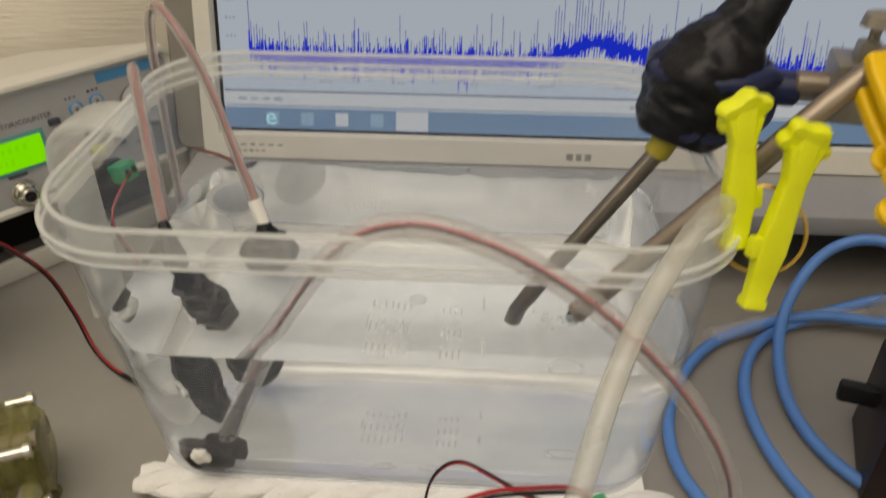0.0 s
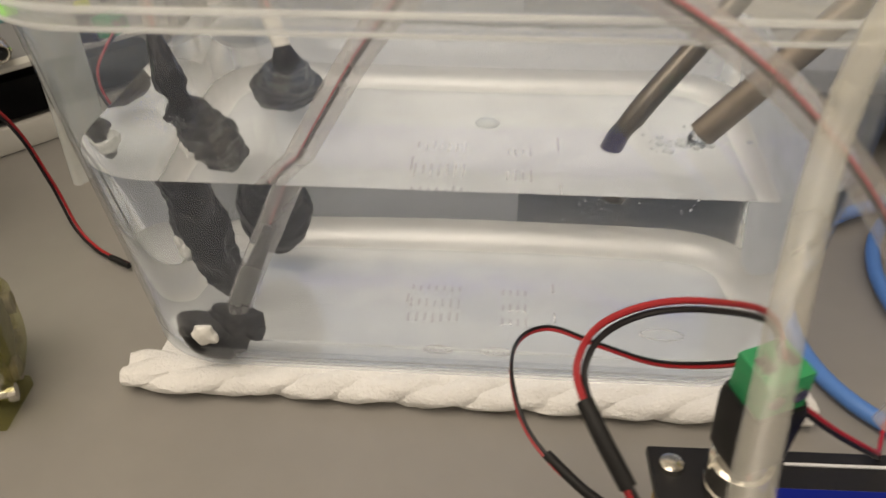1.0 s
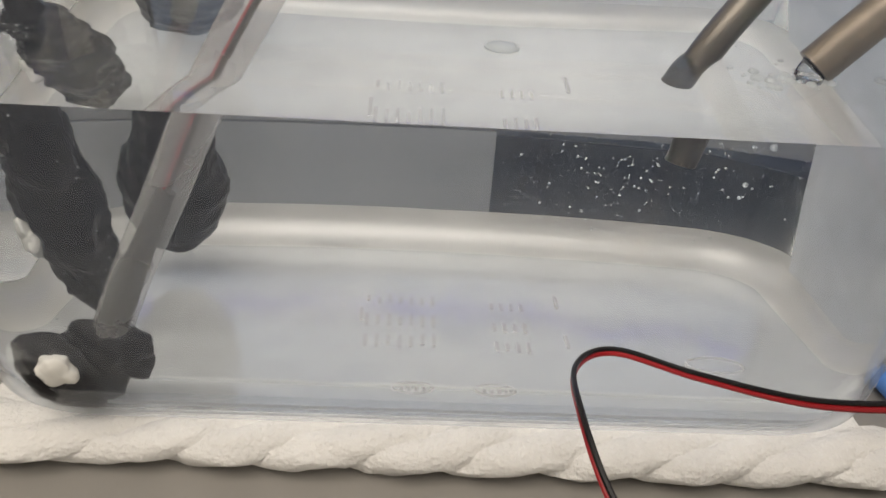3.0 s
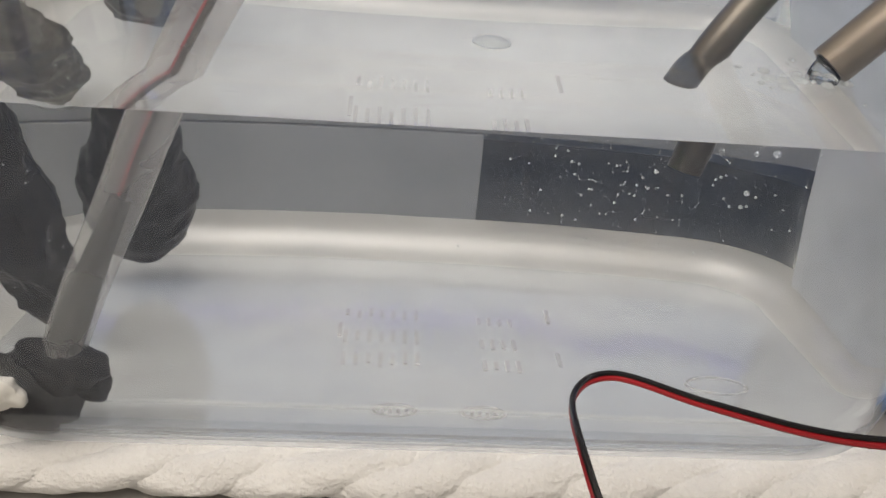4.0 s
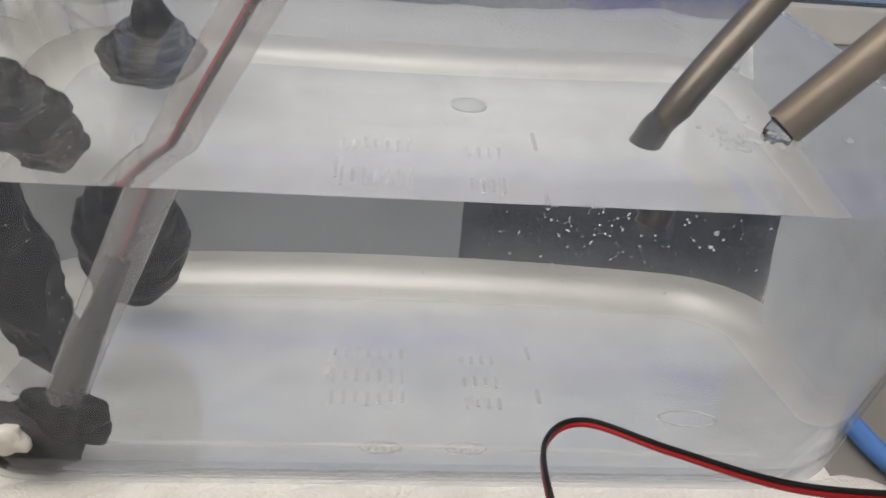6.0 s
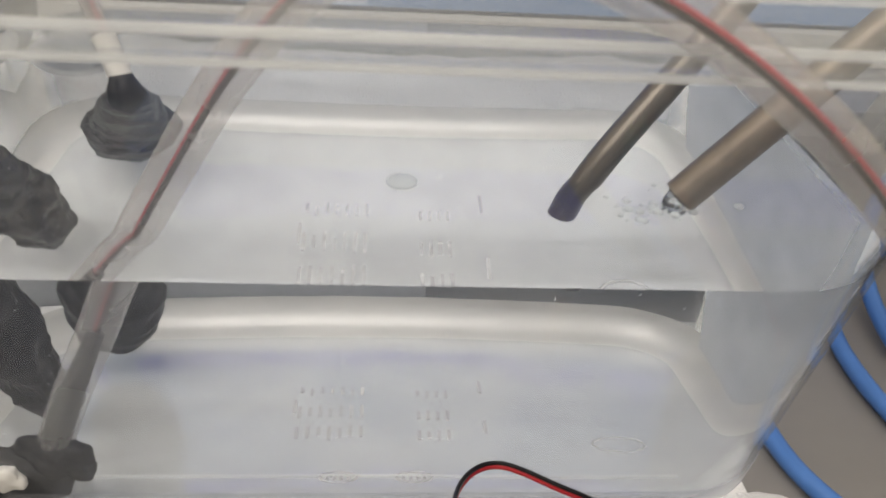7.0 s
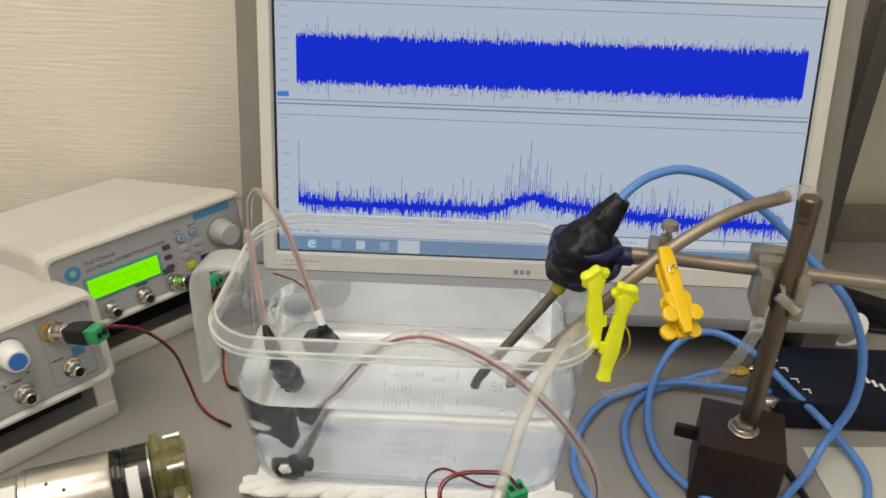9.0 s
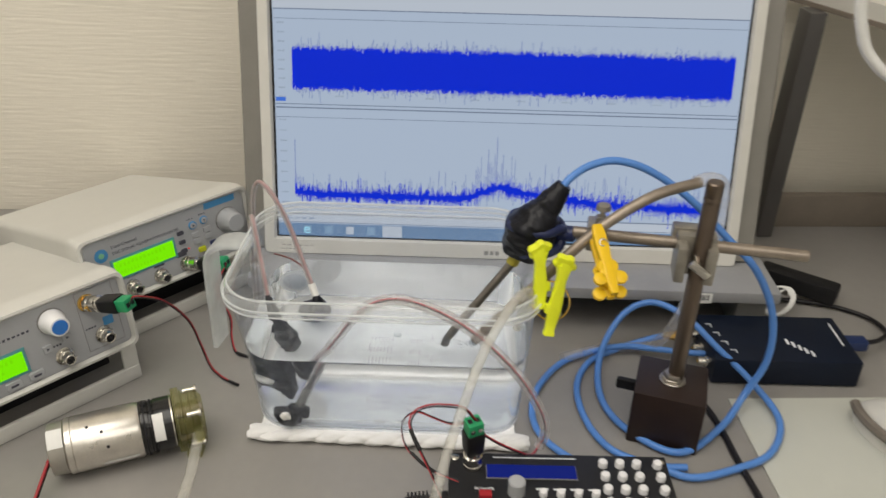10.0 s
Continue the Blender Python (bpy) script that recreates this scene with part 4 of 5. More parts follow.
def build_amber_peg():
    m = axis_to((0.139, 0.250, 0.1945), (0.1465, 0.203, 0.163))
    o = thing("clothes_peg", m, "amber yellow plastic clothes peg clipped on the bent tube", "clothes peg", "clothes pegs")
    n = 0.056
    for y in (-0.0042, 0.0042):
        bm = bmesh.new()
        rings = []
        for k, w in ((0.0, 0.0036), (0.12, 0.0048), (0.35, 0.0050), (0.6, 0.0040), (0.85, 0.0042), (1.0, 0.0025)):
            rings.append([Vector((x, y + yy, n * k)) for x, yy in rr(w, 0.0024, 0.0012, 3)])
        add_loft(bm, rings)
        end = 0.040 if y > 0 else 0.048
        for ex, ez, er in ((0, end, 0.0072), (-0.0078, end + 0.0035, 0.0050), (0.0078, end + 0.0035, 0.0050)):
            mm = Matrix.Translation((ex, y, ez)) @ pose(0, 0, 0, 90, 0, 0)
            add_rev(bm, [(er * 0.75, -0.0020), (er, -0.0014), (er, 0.0014), (er * 0.82, 0.0022), (er * 0.66, 0.0010), (er * 0.2, 0.0006)], mm, 20)
        petal_plate(bm, Matrix.Translation((0, y, 0.034)), 0.0072, 2, 0.16, 0.0020)
        part("arm", bm, M_ORANGE, o)
    bm = bmesh.new()
    for k in range(5):
        a = [Vector((0.0025 * math.cos(w), -0.0085 + k * 0.0035 + 0.0035 * w / 6.3, 0.016 + 0.0025 * math.sin(w))) for w in [2 * math.pi * i / 12 for i in range(13)]]
        add_sweep(bm, a, 0.0006, 6)
    add_sweep(bm, [Vector((0, -0.0072, 0.004 + 0.001 * i)) for i in range(16)], 0.0006, 6)
    part("spring", bm, M_CHROME, o, "steel coil spring")


build_amber_peg()


# ---- laboratory stand with clamp ----
def build_stand():
    s = thing("lab_stand", pose(0.2195, 0.2445, 0, 0, 0, -20), "steel rod stand on a brown-black magnetic base block", "stand")
    part("base_block", box((0, 0, 0.0265), (0.058, 0.054, 0.053), 0.0018), M_BROWN, s, "brown-black enamelled block")
    lev = part("lever", box((-0.036, 0.004, 0.036), (0.018, 0.006, 0.010), 0.002), M_RUBBER, s, "small black switch lever")
    part("lever_shaft", rod((-0.031, 0.004, 0.036), (-0.026, 0.004, 0.036), 0.003), M_STEEL, lev)
    part("nut", rev([(0.0088, 0.053), (0.0092, 0.054), (0.0092, 0.0565), (0.0084, 0.057), (0.0082, 0.060), (0.0076, 0.061)], None, 6), M_STEEL, s, "bright hexagon nut")
    part("washer", rev([(0.0104, 0.053), (0.0107, 0.0534), (0.0107, 0.0542), (0.0102, 0.0546)], None, 28), M_STEEL, s)
    part("upright", rev([(0.0060, 0.053), (0.0065, 0.0536), (0.0065, 0.218), (0.0062, 0.2186), (0.0062, 0.2196), (0.0065, 0.2202), (0.0065, 0.2225), (0.0062, 0.223), (0.0062, 0.224), (0.0065, 0.2246), (0.0065, 0.2345), (0.0055, 0.2355)], pose(0.002, 0.001, 0), 26), mat("dark_bronzed_steel", (0.16, 0.125, 0.10), 0.32, metal=0.85, vary=0.2, bump=0.1, stretch=(1, 1, 0.15)), s, "dark bronzed steel rod")
    return s


build_stand()


def build_clamp():
    c = thing("stand_clamp", Matrix.Translation((0.222, 0.25, 0.165)), "cast metal boss heads and cross rod holding a blue-sleeved clamp", "clamp")
    a, b = Vector((0.128, 0.2755, 0.1775)), Vector((0.302, 0.2385, 0.1765))
    part("cross_rod", rod(a, b, 0.0047), M_TUBE, c, "beige-grey steel cross rod", True)
    d = (b - a).normalized()
    for p, name in ((Vector((0.2195, 0.252, 0.170)), "boss_head"),):
        m = pose(p.x, p.y, p.z, 0, 0, -12)
        bm = bmesh.new()
        add_box(bm, (0, 0.004, 0.0), (0.030, 0.013, 0.034), 0.002)
        add_box(bm, (-0.011, -0.006, -0.002), (0.008, 0.022, 0.030), 0.002)
        add_box(bm, (0.011, -0.006, -0.002), (0.008, 0.022, 0.030), 0.002)
        add_box(bm, (-0.006, 0.012, 0.012), (0.024, 0.012, 0.014), 0.002)
        bm.transform(m)
        bh = part(name, bm, M_CAST, c, "cast grey boss head", True)
        sc = part("wing_screw", rod(m @ Vector((0, -0.004, 0.004)), m @ Vector((0, -0.024, 0.002)), 0.0028), M_CHROME, bh, world_space=True)
        bm = bmesh.new()
        add_box(bm, (0.0, -0.026, 0.002), (0.018, 0.003, 0.007), 0.0014)
        bm.transform(m @ pose(0, 0, 0, 0, 35, 0))
        part("wing", bm, M_CHROME, bh, "bright thumb wing", True)
    m = pose(0.146, 0.271, 0.178, 0, 0, -12)
    bm = bmesh.new()
    add_box(bm, (0, 0, 0), (0.015, 0.020, 0.022), 0.002)
    add_box(bm, (0.002, -0.003, 0.013), (0.008, 0.008, 0.010), 0.002)
    bm.transform(m)
    bh = part("boss_head", bm, M_CAST, c, "small cast grey boss head", True)
    bm = rev([(0.002, 0), (0.002, 0.008), (0.006, 0.009), (0.005, 0.013), (0.002, 0.014)], m @ pose(0.003, -0.002, 0.014), 10)
    part("thumb_screw", bm, M_CAST, bh, world_space=True)
    part("clamp_stem", rod((0.119, 0.279, 0.1745), (0.146, 0.272, 0.1745), 0.0040), M_STEEL, c, world_space=True)
    part("stem_sleeve", rod((0.114, 0.280, 0.1745), (0.131, 0.2765, 0.1745), 0.0065, 0.0015), M_BLUERUBBER, c, "navy rubber sleeve", True)
    for z0, z1 in ((0.1805, 0.1805), (0.164, 0.161)):
        for yy in (0.266, 0.298):
            part("prong", sweep([(0.121, 0.2785, 0.1745 + (z0 - 0.1745) * 0.4), (0.117, (yy + 0.28) / 2, z0), (0.103, yy, (z0 + z1) / 2), (0.086, yy + 0.003, z1), (0.079, 0.282, z1)], 0.0042, 8, 12), M_BLUERUBBER, c, "navy rubber-sleeved prong", True)


build_clamp()


def build_hydrophone():
    h = thing("taped_probe_head", Matrix.Translation((0.1, 0.281, 0.153)), "black taped probe head in the clamp with a blue cable", "probe head")
    body = [(0.0885, 0.2785, 0.1535), (0.0915, 0.280, 0.162), (0.0955, 0.281, 0.172), (0.1005, 0.282, 0.183), (0.107, 0.2835, 0.194), (0.114, 0.2845, 0.204), (0.120, 0.2855, 0.2135)]
    prof = lambda k: 0.0085 + 0.0125 * math.sin(math.pi * min(1, k * 1.25 + 0.10)) ** 0.7 if k < 0.68 else 0.0122 - 0.0062 * (k - 0.68) / 0.32
    part("taped_body", sweep(body, prof, 14, 36, wobble=0.14), M_BLACK, h, "crumpled black tape", True)
    blue = [(0.1185, 0.285, 0.211), (0.125, 0.289, 0.2175), (0.140, 0.296, 0.2245), (0.162, 0.30, 0.2275), (0.190, 0.30, 0.219), (0.224, 0.296, 0.197), (0.256, 0.286, 0.168), (0.282, 0.272, 0.143), (0.303, 0.268, 0.102), (0.308, 0.266, 0.058), (0.294, 0.262, 0.022), (0.266, 0.236, 0.0065), (0.222, 0.209, 0.005), (0.184, 0.240, 0.005), (0.172, 0.285, 0.005), (0.183, 0.335, 0.014), (0.208, 0.365, 0.036), (0.236, 0.368, 0.048), (0.263, 0.345, 0.046), (0.284, 0.315, 0.034), (0.312, 0.286, 0.014), (0.322, 0.245, 0.006), (0.298, 0.206, 0.005), (0.258, 0.188, 0.005), (0.226, 0.181, 0.005), (0.205, 0.19, 0.005)]
    part("blue_cable", sweep(blue, 0.0031, 10, 12), M_BLUECABLE, h, "glossy blue coaxial cable", True)


build_hydrophone()


def build_loose_cables():
    c = thing("coax_cable", Matrix.Translation((0.262, 0.35, 0.02)), "blue coaxial cable with a gold plug coiled on the bench", "cable")
    part("cable", sweep([(0.250, 0.352, 0.0205), (0.233, 0.354, 0.014), (0.205, 0.350, 0.0065), (0.172, 0.332, 0.004), (0.153, 0.295, 0.004), (0.153, 0.250, 0.004), (0.168, 0.214, 0.004), (0.2, 0.196, 0.004), (0.225, 0.193, 0.004)], 0.0030, 10, 12), M_BLUECABLE, c, world_space=True)
    part("gold_plug", rev([(0.0034, 0), (0.0034, 0.006), (0.0046, 0.0065), (0.0046, 0.011), (0.0056, 0.0115), (0.0056, 0.018), (0.004, 0.0185), (0.004, 0.022)], axis_to((0.246, 0.3523, 0.0205), (0.270, 0.350, 0.0205)), 8), M_BRASS, c, "gold-plated plug", True)
    c = thing("coax_cable", Matrix.Translation((0.15, 0.336, 0.0)), "second blue coaxial cable looping behind the tank", "cable")
    part("cable", sweep([(0.296, 0.327, 0.016), (0.27, 0.333, 0.013), (0.24, 0.343, 0.010), (0.201, 0.348, 0.0095), (0.150, 0.334, 0.0045), (0.118, 0.296, 0.004), (0.107, 0.258, 0.004), (0.114, 0.226, 0.004), (0.140, 0.198, 0.004), (0.17, 0.185, 0.004)], 0.0030, 10, 12), M_BLUECABLE, c, world_space=True)
    bm = sweep([(0.262, 0.275, 0.004), (0.267, 0.256, 0.0028), (0.2695, 0.23, 0.0028), (0.270, 0.205, 0.0028), (0.273, 0.161, 0.0028), (0.276, 0.10, 0.0028)], 0.0027, 8, 10)
    solid("power_cable", bm, M_WIREBLACK, "black power cable lying beside the stand base", "cable")


build_loose_cables()


# ---- data logger box at the right ----
def build_logger():
    b = thing("data_logger", pose(0.350, 0.335, 0.0, 0, 0, -3), "flat navy blue data logger box with white print", "data logger")
    part("case", box((0, 0, 0.0155), (0.136, 0.074, 0.027), 0.0016), M_NAVY, b, "navy painted case")
    for sx in (-0.06, 0.06):
        for sy in (-0.028, 0.028):
            part("rubber_foot", rev([(0.005, 0), (0.005, 0.0025)], pose(sx, sy, 0), 12), M_RUBBER, b)
    rng = random.Random(8)
    bm = bmesh.new()
    for i in range(5):
        add_box(bm, (0.008 + i * 0.0045, -0.006 - i * 0.0045, 0.0291), (0.0026, 0.0085, 0.0003), m=None)
    part("brand_shape", bm, M_PRINT, b, "white brand shape")
    for i, (x, y) in enumerate(((-0.060, 0.020), (-0.056, 0.006), (-0.052, -0.008), (-0.047, -0.021))):
        bm = bmesh.new()
        add_box(bm, (x, y, 0.0291), (0.006, 0.0012, 0.0003))
        add_box(bm, (x + 0.002, y - 0.0025, 0.0291), (0.0012, 0.005, 0.0003))
        part("channel_mark", bm, M_PRINT, b)
    part("white_line", box((0.060, 0.008, 0.0291), (0.0016, 0.036, 0.0003)), M_PRINT, b)
    for y in (0.02, -0.002, -0.022):
        cn = part("connector", rev([(0.0055, 0), (0.0055, 0.004), (0.0042, 0.0045), (0.0042, 0.011)], axis_to((-0.0675, y, 0.016), (-0.09, y, 0.016)), 16), M_CHROME, b, "nickel socket")
        part("pin", rev([(0.0012, 0.011), (0.0012, 0.012)], axis_to((-0.0675, y, 0.016), (-0.09, y, 0.016)), 8), M_BRASS, cn)
    u = thing("usb_cable", Matrix.Translation((0.43, 0.345, 0.012)), "dark blue usb cable plugged into the data logger", "cable")
    part("plug", box((0.432, 0.343, 0.016), (0.026, 0.014, 0.011), 0.0025), mat("dark_blue_plug", (0.015, 0.03, 0.1), 0.4), u, "dark blue moulded plug", True)
    part("cable", sweep([(0.444, 0.344, 0.016), (0.462, 0.350, 0.014), (0.483, 0.372, 0.008), (0.482, 0.402, 0.004), (0.455, 0.424, 0.004), (0.41, 0.436, 0.005), (0.36, 0.440, 0.005), (0.33, 0.442, 0.005)], 0.0024, 8, 10), M_WIREBLACK, u, world_space=True)
    a = thing("adapter", pose(0.424, 0.452, 0, 0, 0, -38), "black in-line power adapter lying on cables", "adapter")
    bm = box((0, 0, 0.017), (0.082, 0.022, 0.020), 0.004)
    part("case", bm, M_RUBBER, a)
    part("lead", sweep([(-0.04, 0, 0.017), (-0.055, 0.002, 0.02), (-0.075, 0.012, 0.04), (-0.085, 0.02, 0.052)], 0.0026, 8, 8), M_WIREBLACK, a)
    part("plug_block", box((-0.086, 0.022, 0.058), (0.026, 0.014, 0.012), 0.003), M_RUBBER, a)
    part("rear_plug", box((-0.030, 0.0, 0.0035), (0.012, 0.012, 0.006), 0.001), M_WHITE, a)
    w = thing("tied_cable", Matrix.Translation((0.385, 0.43, 0)), "thin white cable tied into a small coil", "cable")
    ring = []
    for k in range(70):
        a = 2 * math.pi * k / 22
        ring.append(Vector((0.385 + 0.006 * (k / 70) + 0.014 * math.cos(a), 0.418 + 0.010 * math.sin(a), 0.016 + 0.012 * math.sin(a + 0.6))))
    part("coil", add_sweep(bmesh.new(), ring, 0.0012, 7), M_PAPER, w, world_space=True)
    part("tail", sweep([ring[-1], (0.372, 0.425, 0.012), (0.35, 0.44, 0.008), (0.32, 0.445, 0.006)], 0.0012, 8, 7), M_PAPER, w, world_space=True)


build_logger()


def build_mouse_and_pad():
    solid("desk_sheet", box((0.62, 0.06, 0.0008), (0.66, 0.44, 0.0016), 0.0004), mat("pale_grey_green_sheet", (0.52, 0.53, 0.48), 0.55, vary=0.03, scale=6), "pale smooth sheet lying on the bench", "sheet")
    m = thing("computer_mouse", pose(0.424, 0.222, 0.0017, 0, 0, 24), "white computer mouse with a brown-grey side band", "mouse")
    bm = bmesh.new()
    r = bmesh.ops.create_uvsphere(bm, u_segments=28, v_segments=16, radius=1.0)
    for v in r["verts"]:
        v.co = Vector((v.co.x * 0.030, v.co.y * 0.050, max(v.co.z, 0) * 0.032 * (1 - 0.25 * v.co.y)))
    part("shell", bm, M_WHITE, m)
    bm = bmesh.new()
    line = [Vector((-0.0305 * math.cos(a), 0.051 * math.sin(a), 0.012 + 0.004 * math.cos(a))) for a in [radians(-60 + 120 * k / 20) for k in range(21)]]
    add_sweep(bm, line, 0.0045, 8)
    part("side_band", bm, mat("brown_grey_band", (0.16, 0.14, 0.12), 0.35), m, "glossy brown-grey side band")


build_mouse_and_pad()


# ---- shelf at the right ----
def build_shelf():
    s = thing("desk_shelf", Matrix.Translation((0.44, 0.6, 0)), "pale shelf board on a dark grey post at the bench back", "shelf")
    part("post", box((0.441, 0.60, 0.138), (0.019, 0.03, 0.276), 0.001), mat("dark_grey_post", (0.085, 0.08, 0.078), 0.45), s, "dark grey upright", True)
    # The board's unseen front is extended to shade the wall below.
    slab = lambda z0, z1, g: add_loft(bmesh.new(), [[(0.429 - g, 0.66, z), (0.575 - g, 0.25, z), (1.15, 0.25, z), (1.15, 0.66, z)] for z in (z0, z1)])
    part("board", slab(0.2775, 0.298, 0.0), M_WHITE, s, "pale laminate board", True)
    part("edge_strip", add_loft(bmesh.new(), [[(0.426, 0.659, z), (0.572, 0.249, z), (0.5752, 0.2492, z), (0.4292, 0.659, z)] for z in (0.2765, 0.2815)]), M_TAN, s, "brown edge strip", True)
    part("far_post", box((1.10, 0.60, 0.138), (0.019, 0.03, 0.276), 0.001), M_GREY, s, world_space=True)
    # Low band coloured brown-grey for the shade where wall and bench meet.
    part("back_rail", box((0.78, 0.618, 0.022), (0.66, 0.012, 0.044), 0.001), M_TAN, s, "low band along the wall, coloured dark for the shade there", True)
    solid("hanging_cable", sweep([(0.335, 0.29, 0.42), (0.3225, 0.30, 0.365), (0.331, 0.30, 0.328), (0.346, 0.298, 0.307), (0.372, 0.295, 0.292), (0.42, 0.29, 0.284), (0.55, 0.285, 0.29), (0.62, 0.29, 0.3025), (0.7, 0.32, 0.3025)], 0.0042, 10, 12), M_PAPER, "white cable hanging over the shelf edge", "cable")


build_shelf()


# ---- signal generators ----
def bnc_socket(x, z, parent, ring=M_CHROME):
    s = part("socket", rev([(0.0075, 0), (0.0078, 0.0012), (0.0060, 0.0016), (0.0060, 0.005), (0.0048, 0.0056), (0.0048, 0.0125), (0.0040, 0.013), (0.0034, 0.0128), (0.0034, 0.006)], pose(x, -0.0005, z, 90), 20), ring, parent, "nickel bayonet socket")
    part("insulator", rev([(0.0032, 0.006), (0.0032, 0.0115), (0.0012, 0.0118), (0.0010, 0.0135)], pose(x, -0.0005, z, 90), 14), M_DARK, s)
    for sx in (-1, 1):
        part("lug", rod((x + sx * 0.0046, -0.0105, z), (x + sx * 0.0062, -0.0105, z), 0.0009, 0.0002, 8), ring, s)


def bnc_adapter(name, m, label):
    """A screw-terminal adapter plugged along local z."""
    a = thing(name, m, label, "adapter", "screw terminal adapters")
    part("collar", rev([(0.0062, 0), (0.0072, 0.0006), (0.0072, 0.004), (0.0066, 0.0046), (0.0072, 0.0052), (0.0072, 0.0125), (0.0060, 0.013), (0.0050, 0.0165)], None, 24), M_CHROME, a, "knurled nickel collar")
    bm = bmesh.new()
    add_loft(bm, [[(x, y, z) for x, y in rr(w, w * 0.92, 0.002, 4)] for z, w in ((0.0145, 0.0052), (0.018, 0.0066), (0.034, 0.0072), (0.0365, 0.0068))])
    part("body", bm, M_RUBBER, a, "black tapered plastic body")
    g = part("terminal_block", box((0, 0, 0.0415), (0.0115, 0.0105, 0.011), 0.0006), M_GREEN, a, "green screw terminal")
    for sx in (-0.0028, 0.0028):
        part("screw", rev([(0.0019, 0), (0.0019, 0.0006)], pose(sx, -0.0053, 0.0415, 90), 10), M_CHROME, g)
        part("wire_hole", box((sx, 0, 0.0471), (0.003, 0.004, 0.0006)), M_DARK, g)
    return a


def build_generator(name, base, knob, label, second):
    m = base @ pose(0, 0, 0, -8, 0, 0)
    g = thing(name, m, label, "signal generator", "signal generators")
    rng = random.Random(4 if second else 9)
    # case: rounded shell with a raised front frame
    W, H, D = 0.172, 0.0625, 0.25
    cx, cz = W / 2, H / 2
    bm = bmesh.new()
    rings = []
    for y, d, r in ((0.0, 0.0000, 0.005), (-0.003, 0.0025, 0.007), (-0.0025, 0.0048, 0.007), (0.010, 0.0058, 0.007), (0.024, 0.0048, 0.007), (0.026, 0.0040, 0.007), (D, 0.0030, 0.007)):
        k = max(0.0, (y - 0.026) / (D - 0.026)) * 0.030
        rings.append([(x, y, z) for x, z in rr(W / 2 + d, H / 2 + d - k / 2, r, 5, cx, cz - k / 2)])
    add_loft(bm, rings, False, True)
    part("case", bm, M_CASE, g, "cream plastic case with a raised front frame")
    pan = part("front_panel", plate(W / 2, H / 2, 0.006, 0.0005, 0.004, cx, cz), M_PANEL, g, "pale grey printed front panel")
    lx0, lx1, lz0, lz1 = (0.024, 0.086, 0.0205, 0.0375) if not second else (0.024, 0.083, 0.014, 0.032)
    fr = part("lcd_frame", box(((lx0 + lx1) / 2, 0.0002, (lz0 + lz1) / 2), (lx1 - lx0 + 0.005, 0.0012, lz1 - lz0 + 0.005), 0.0004), mat("teal_frame", (0.1, 0.3, 0.32), 0.4), pan, "teal display frame")
    lcd = part("lcd", box(((lx0 + lx1) / 2, -0.0006, (lz0 + lz1) / 2), (lx1 - lx0, 0.0006, lz1 - lz0)), M_LCDGREEN, pan, "glowing yellow-green display")
    bm = bmesh.new()
    for r in range(2):
        text_bars(bm, lx0 + 0.004, lz1 - 0.005 - r * 0.007, 12, (lx1 - lx0) * (0.8 - 0.15 * r), 0.0036, -0.00105, rng, 0.4)
    part("display_marks", bm, M_LCDINK, fr, "faint display characters")
    bm = bmesh.new()
    if not second:
        part("lettering", lettering("Dual Channel", 0.0048, pose(0.026, 0.0004, 0.0505, 90)), M_INK, pan, "printed words")
        part("lettering", lettering("DDS SIGNAL GENERATOR/COUNTER", 0.0042, pose(0.026, 0.0004, 0.0445, 90)), M_INK, pan, "printed words")
        part("lettering", lettering("Ext.IN", 0.0042, pose(0.0335, 0.0004, 0.0172, 90)), M_INK, pan, "printed words")
        text_bars(bm, 0.105, 0.0515, 3, 0.008, 0.0015, 0.0003, rng)
        text_bars(bm, 0.119, 0.0525, 3, 0.008, 0.0015, 0.0003, rng)
        text_bars(bm, 0.140, 0.0135, 4, 0.012, 0.0015, 0.0003, rng)
    else:
        text_bars(bm, 0.100, 0.050, 4, 0.012, 0.002, 0.0003, rng)
        text_bars(bm, 0.064, 0.046, 8, 0.03, 0.0024, 0.0003, rng)
        text_bars(bm, 0.104, 0.0235, 4, 0.010, 0.0018, 0.0003, rng)
        text_bars(bm, 0.135, 0.026, 4, 0.010, 0.0018, 0.0003, rng)
    tagged(part("panel_print", bm, M_INK, pan, "small dark panel print"), kind="stuff")
    if not second:
        part("round_emblem", rev([(0.0062, 0), (0.0066, 0.0004), (0.005, 0.0006)], pose(0.0155, 0.0005, 0.0475, 90), 24), M_BLUEPRINT, pan, "blue and green round emblem")
        part("emblem_centre", rev([(0.0028, 0.0006), (0.0026, 0.0009)], pose(0.0155, 0.0005, 0.0475, 90), 16), mat("emblem_green", (0.2, 0.5, 0.3), 0.5), pan)
        part("blue_strip", box((0.145, 0.0003, 0.0585), (0.036, 0.0004, 0.0065)), M_BLUEPRINT, pan, "blue printed strip")
        for x, z in ((0.1105, 0.0445), (0.1235, 0.046)):
            part("arrow_button", rev([(0.0042, 0), (0.0044, 0.001), (0.0038, 0.0016)], pose(x, 0.0003, z, 90), 18), M_BLUEPRINT, pan, "blue-ringed arrow button")
            part("arrow_cap", rev([(0.0033, 0.0014), (0.0030, 0.0022)], pose(x, 0.0003, z, 90), 18), M_PANEL, pan)
            part("arrow_mark", rev([(0.0014, 0.0020), (0.0014, 0.0024)], pose(x, 0.0003, z, 90), 3), M_INK, pan)
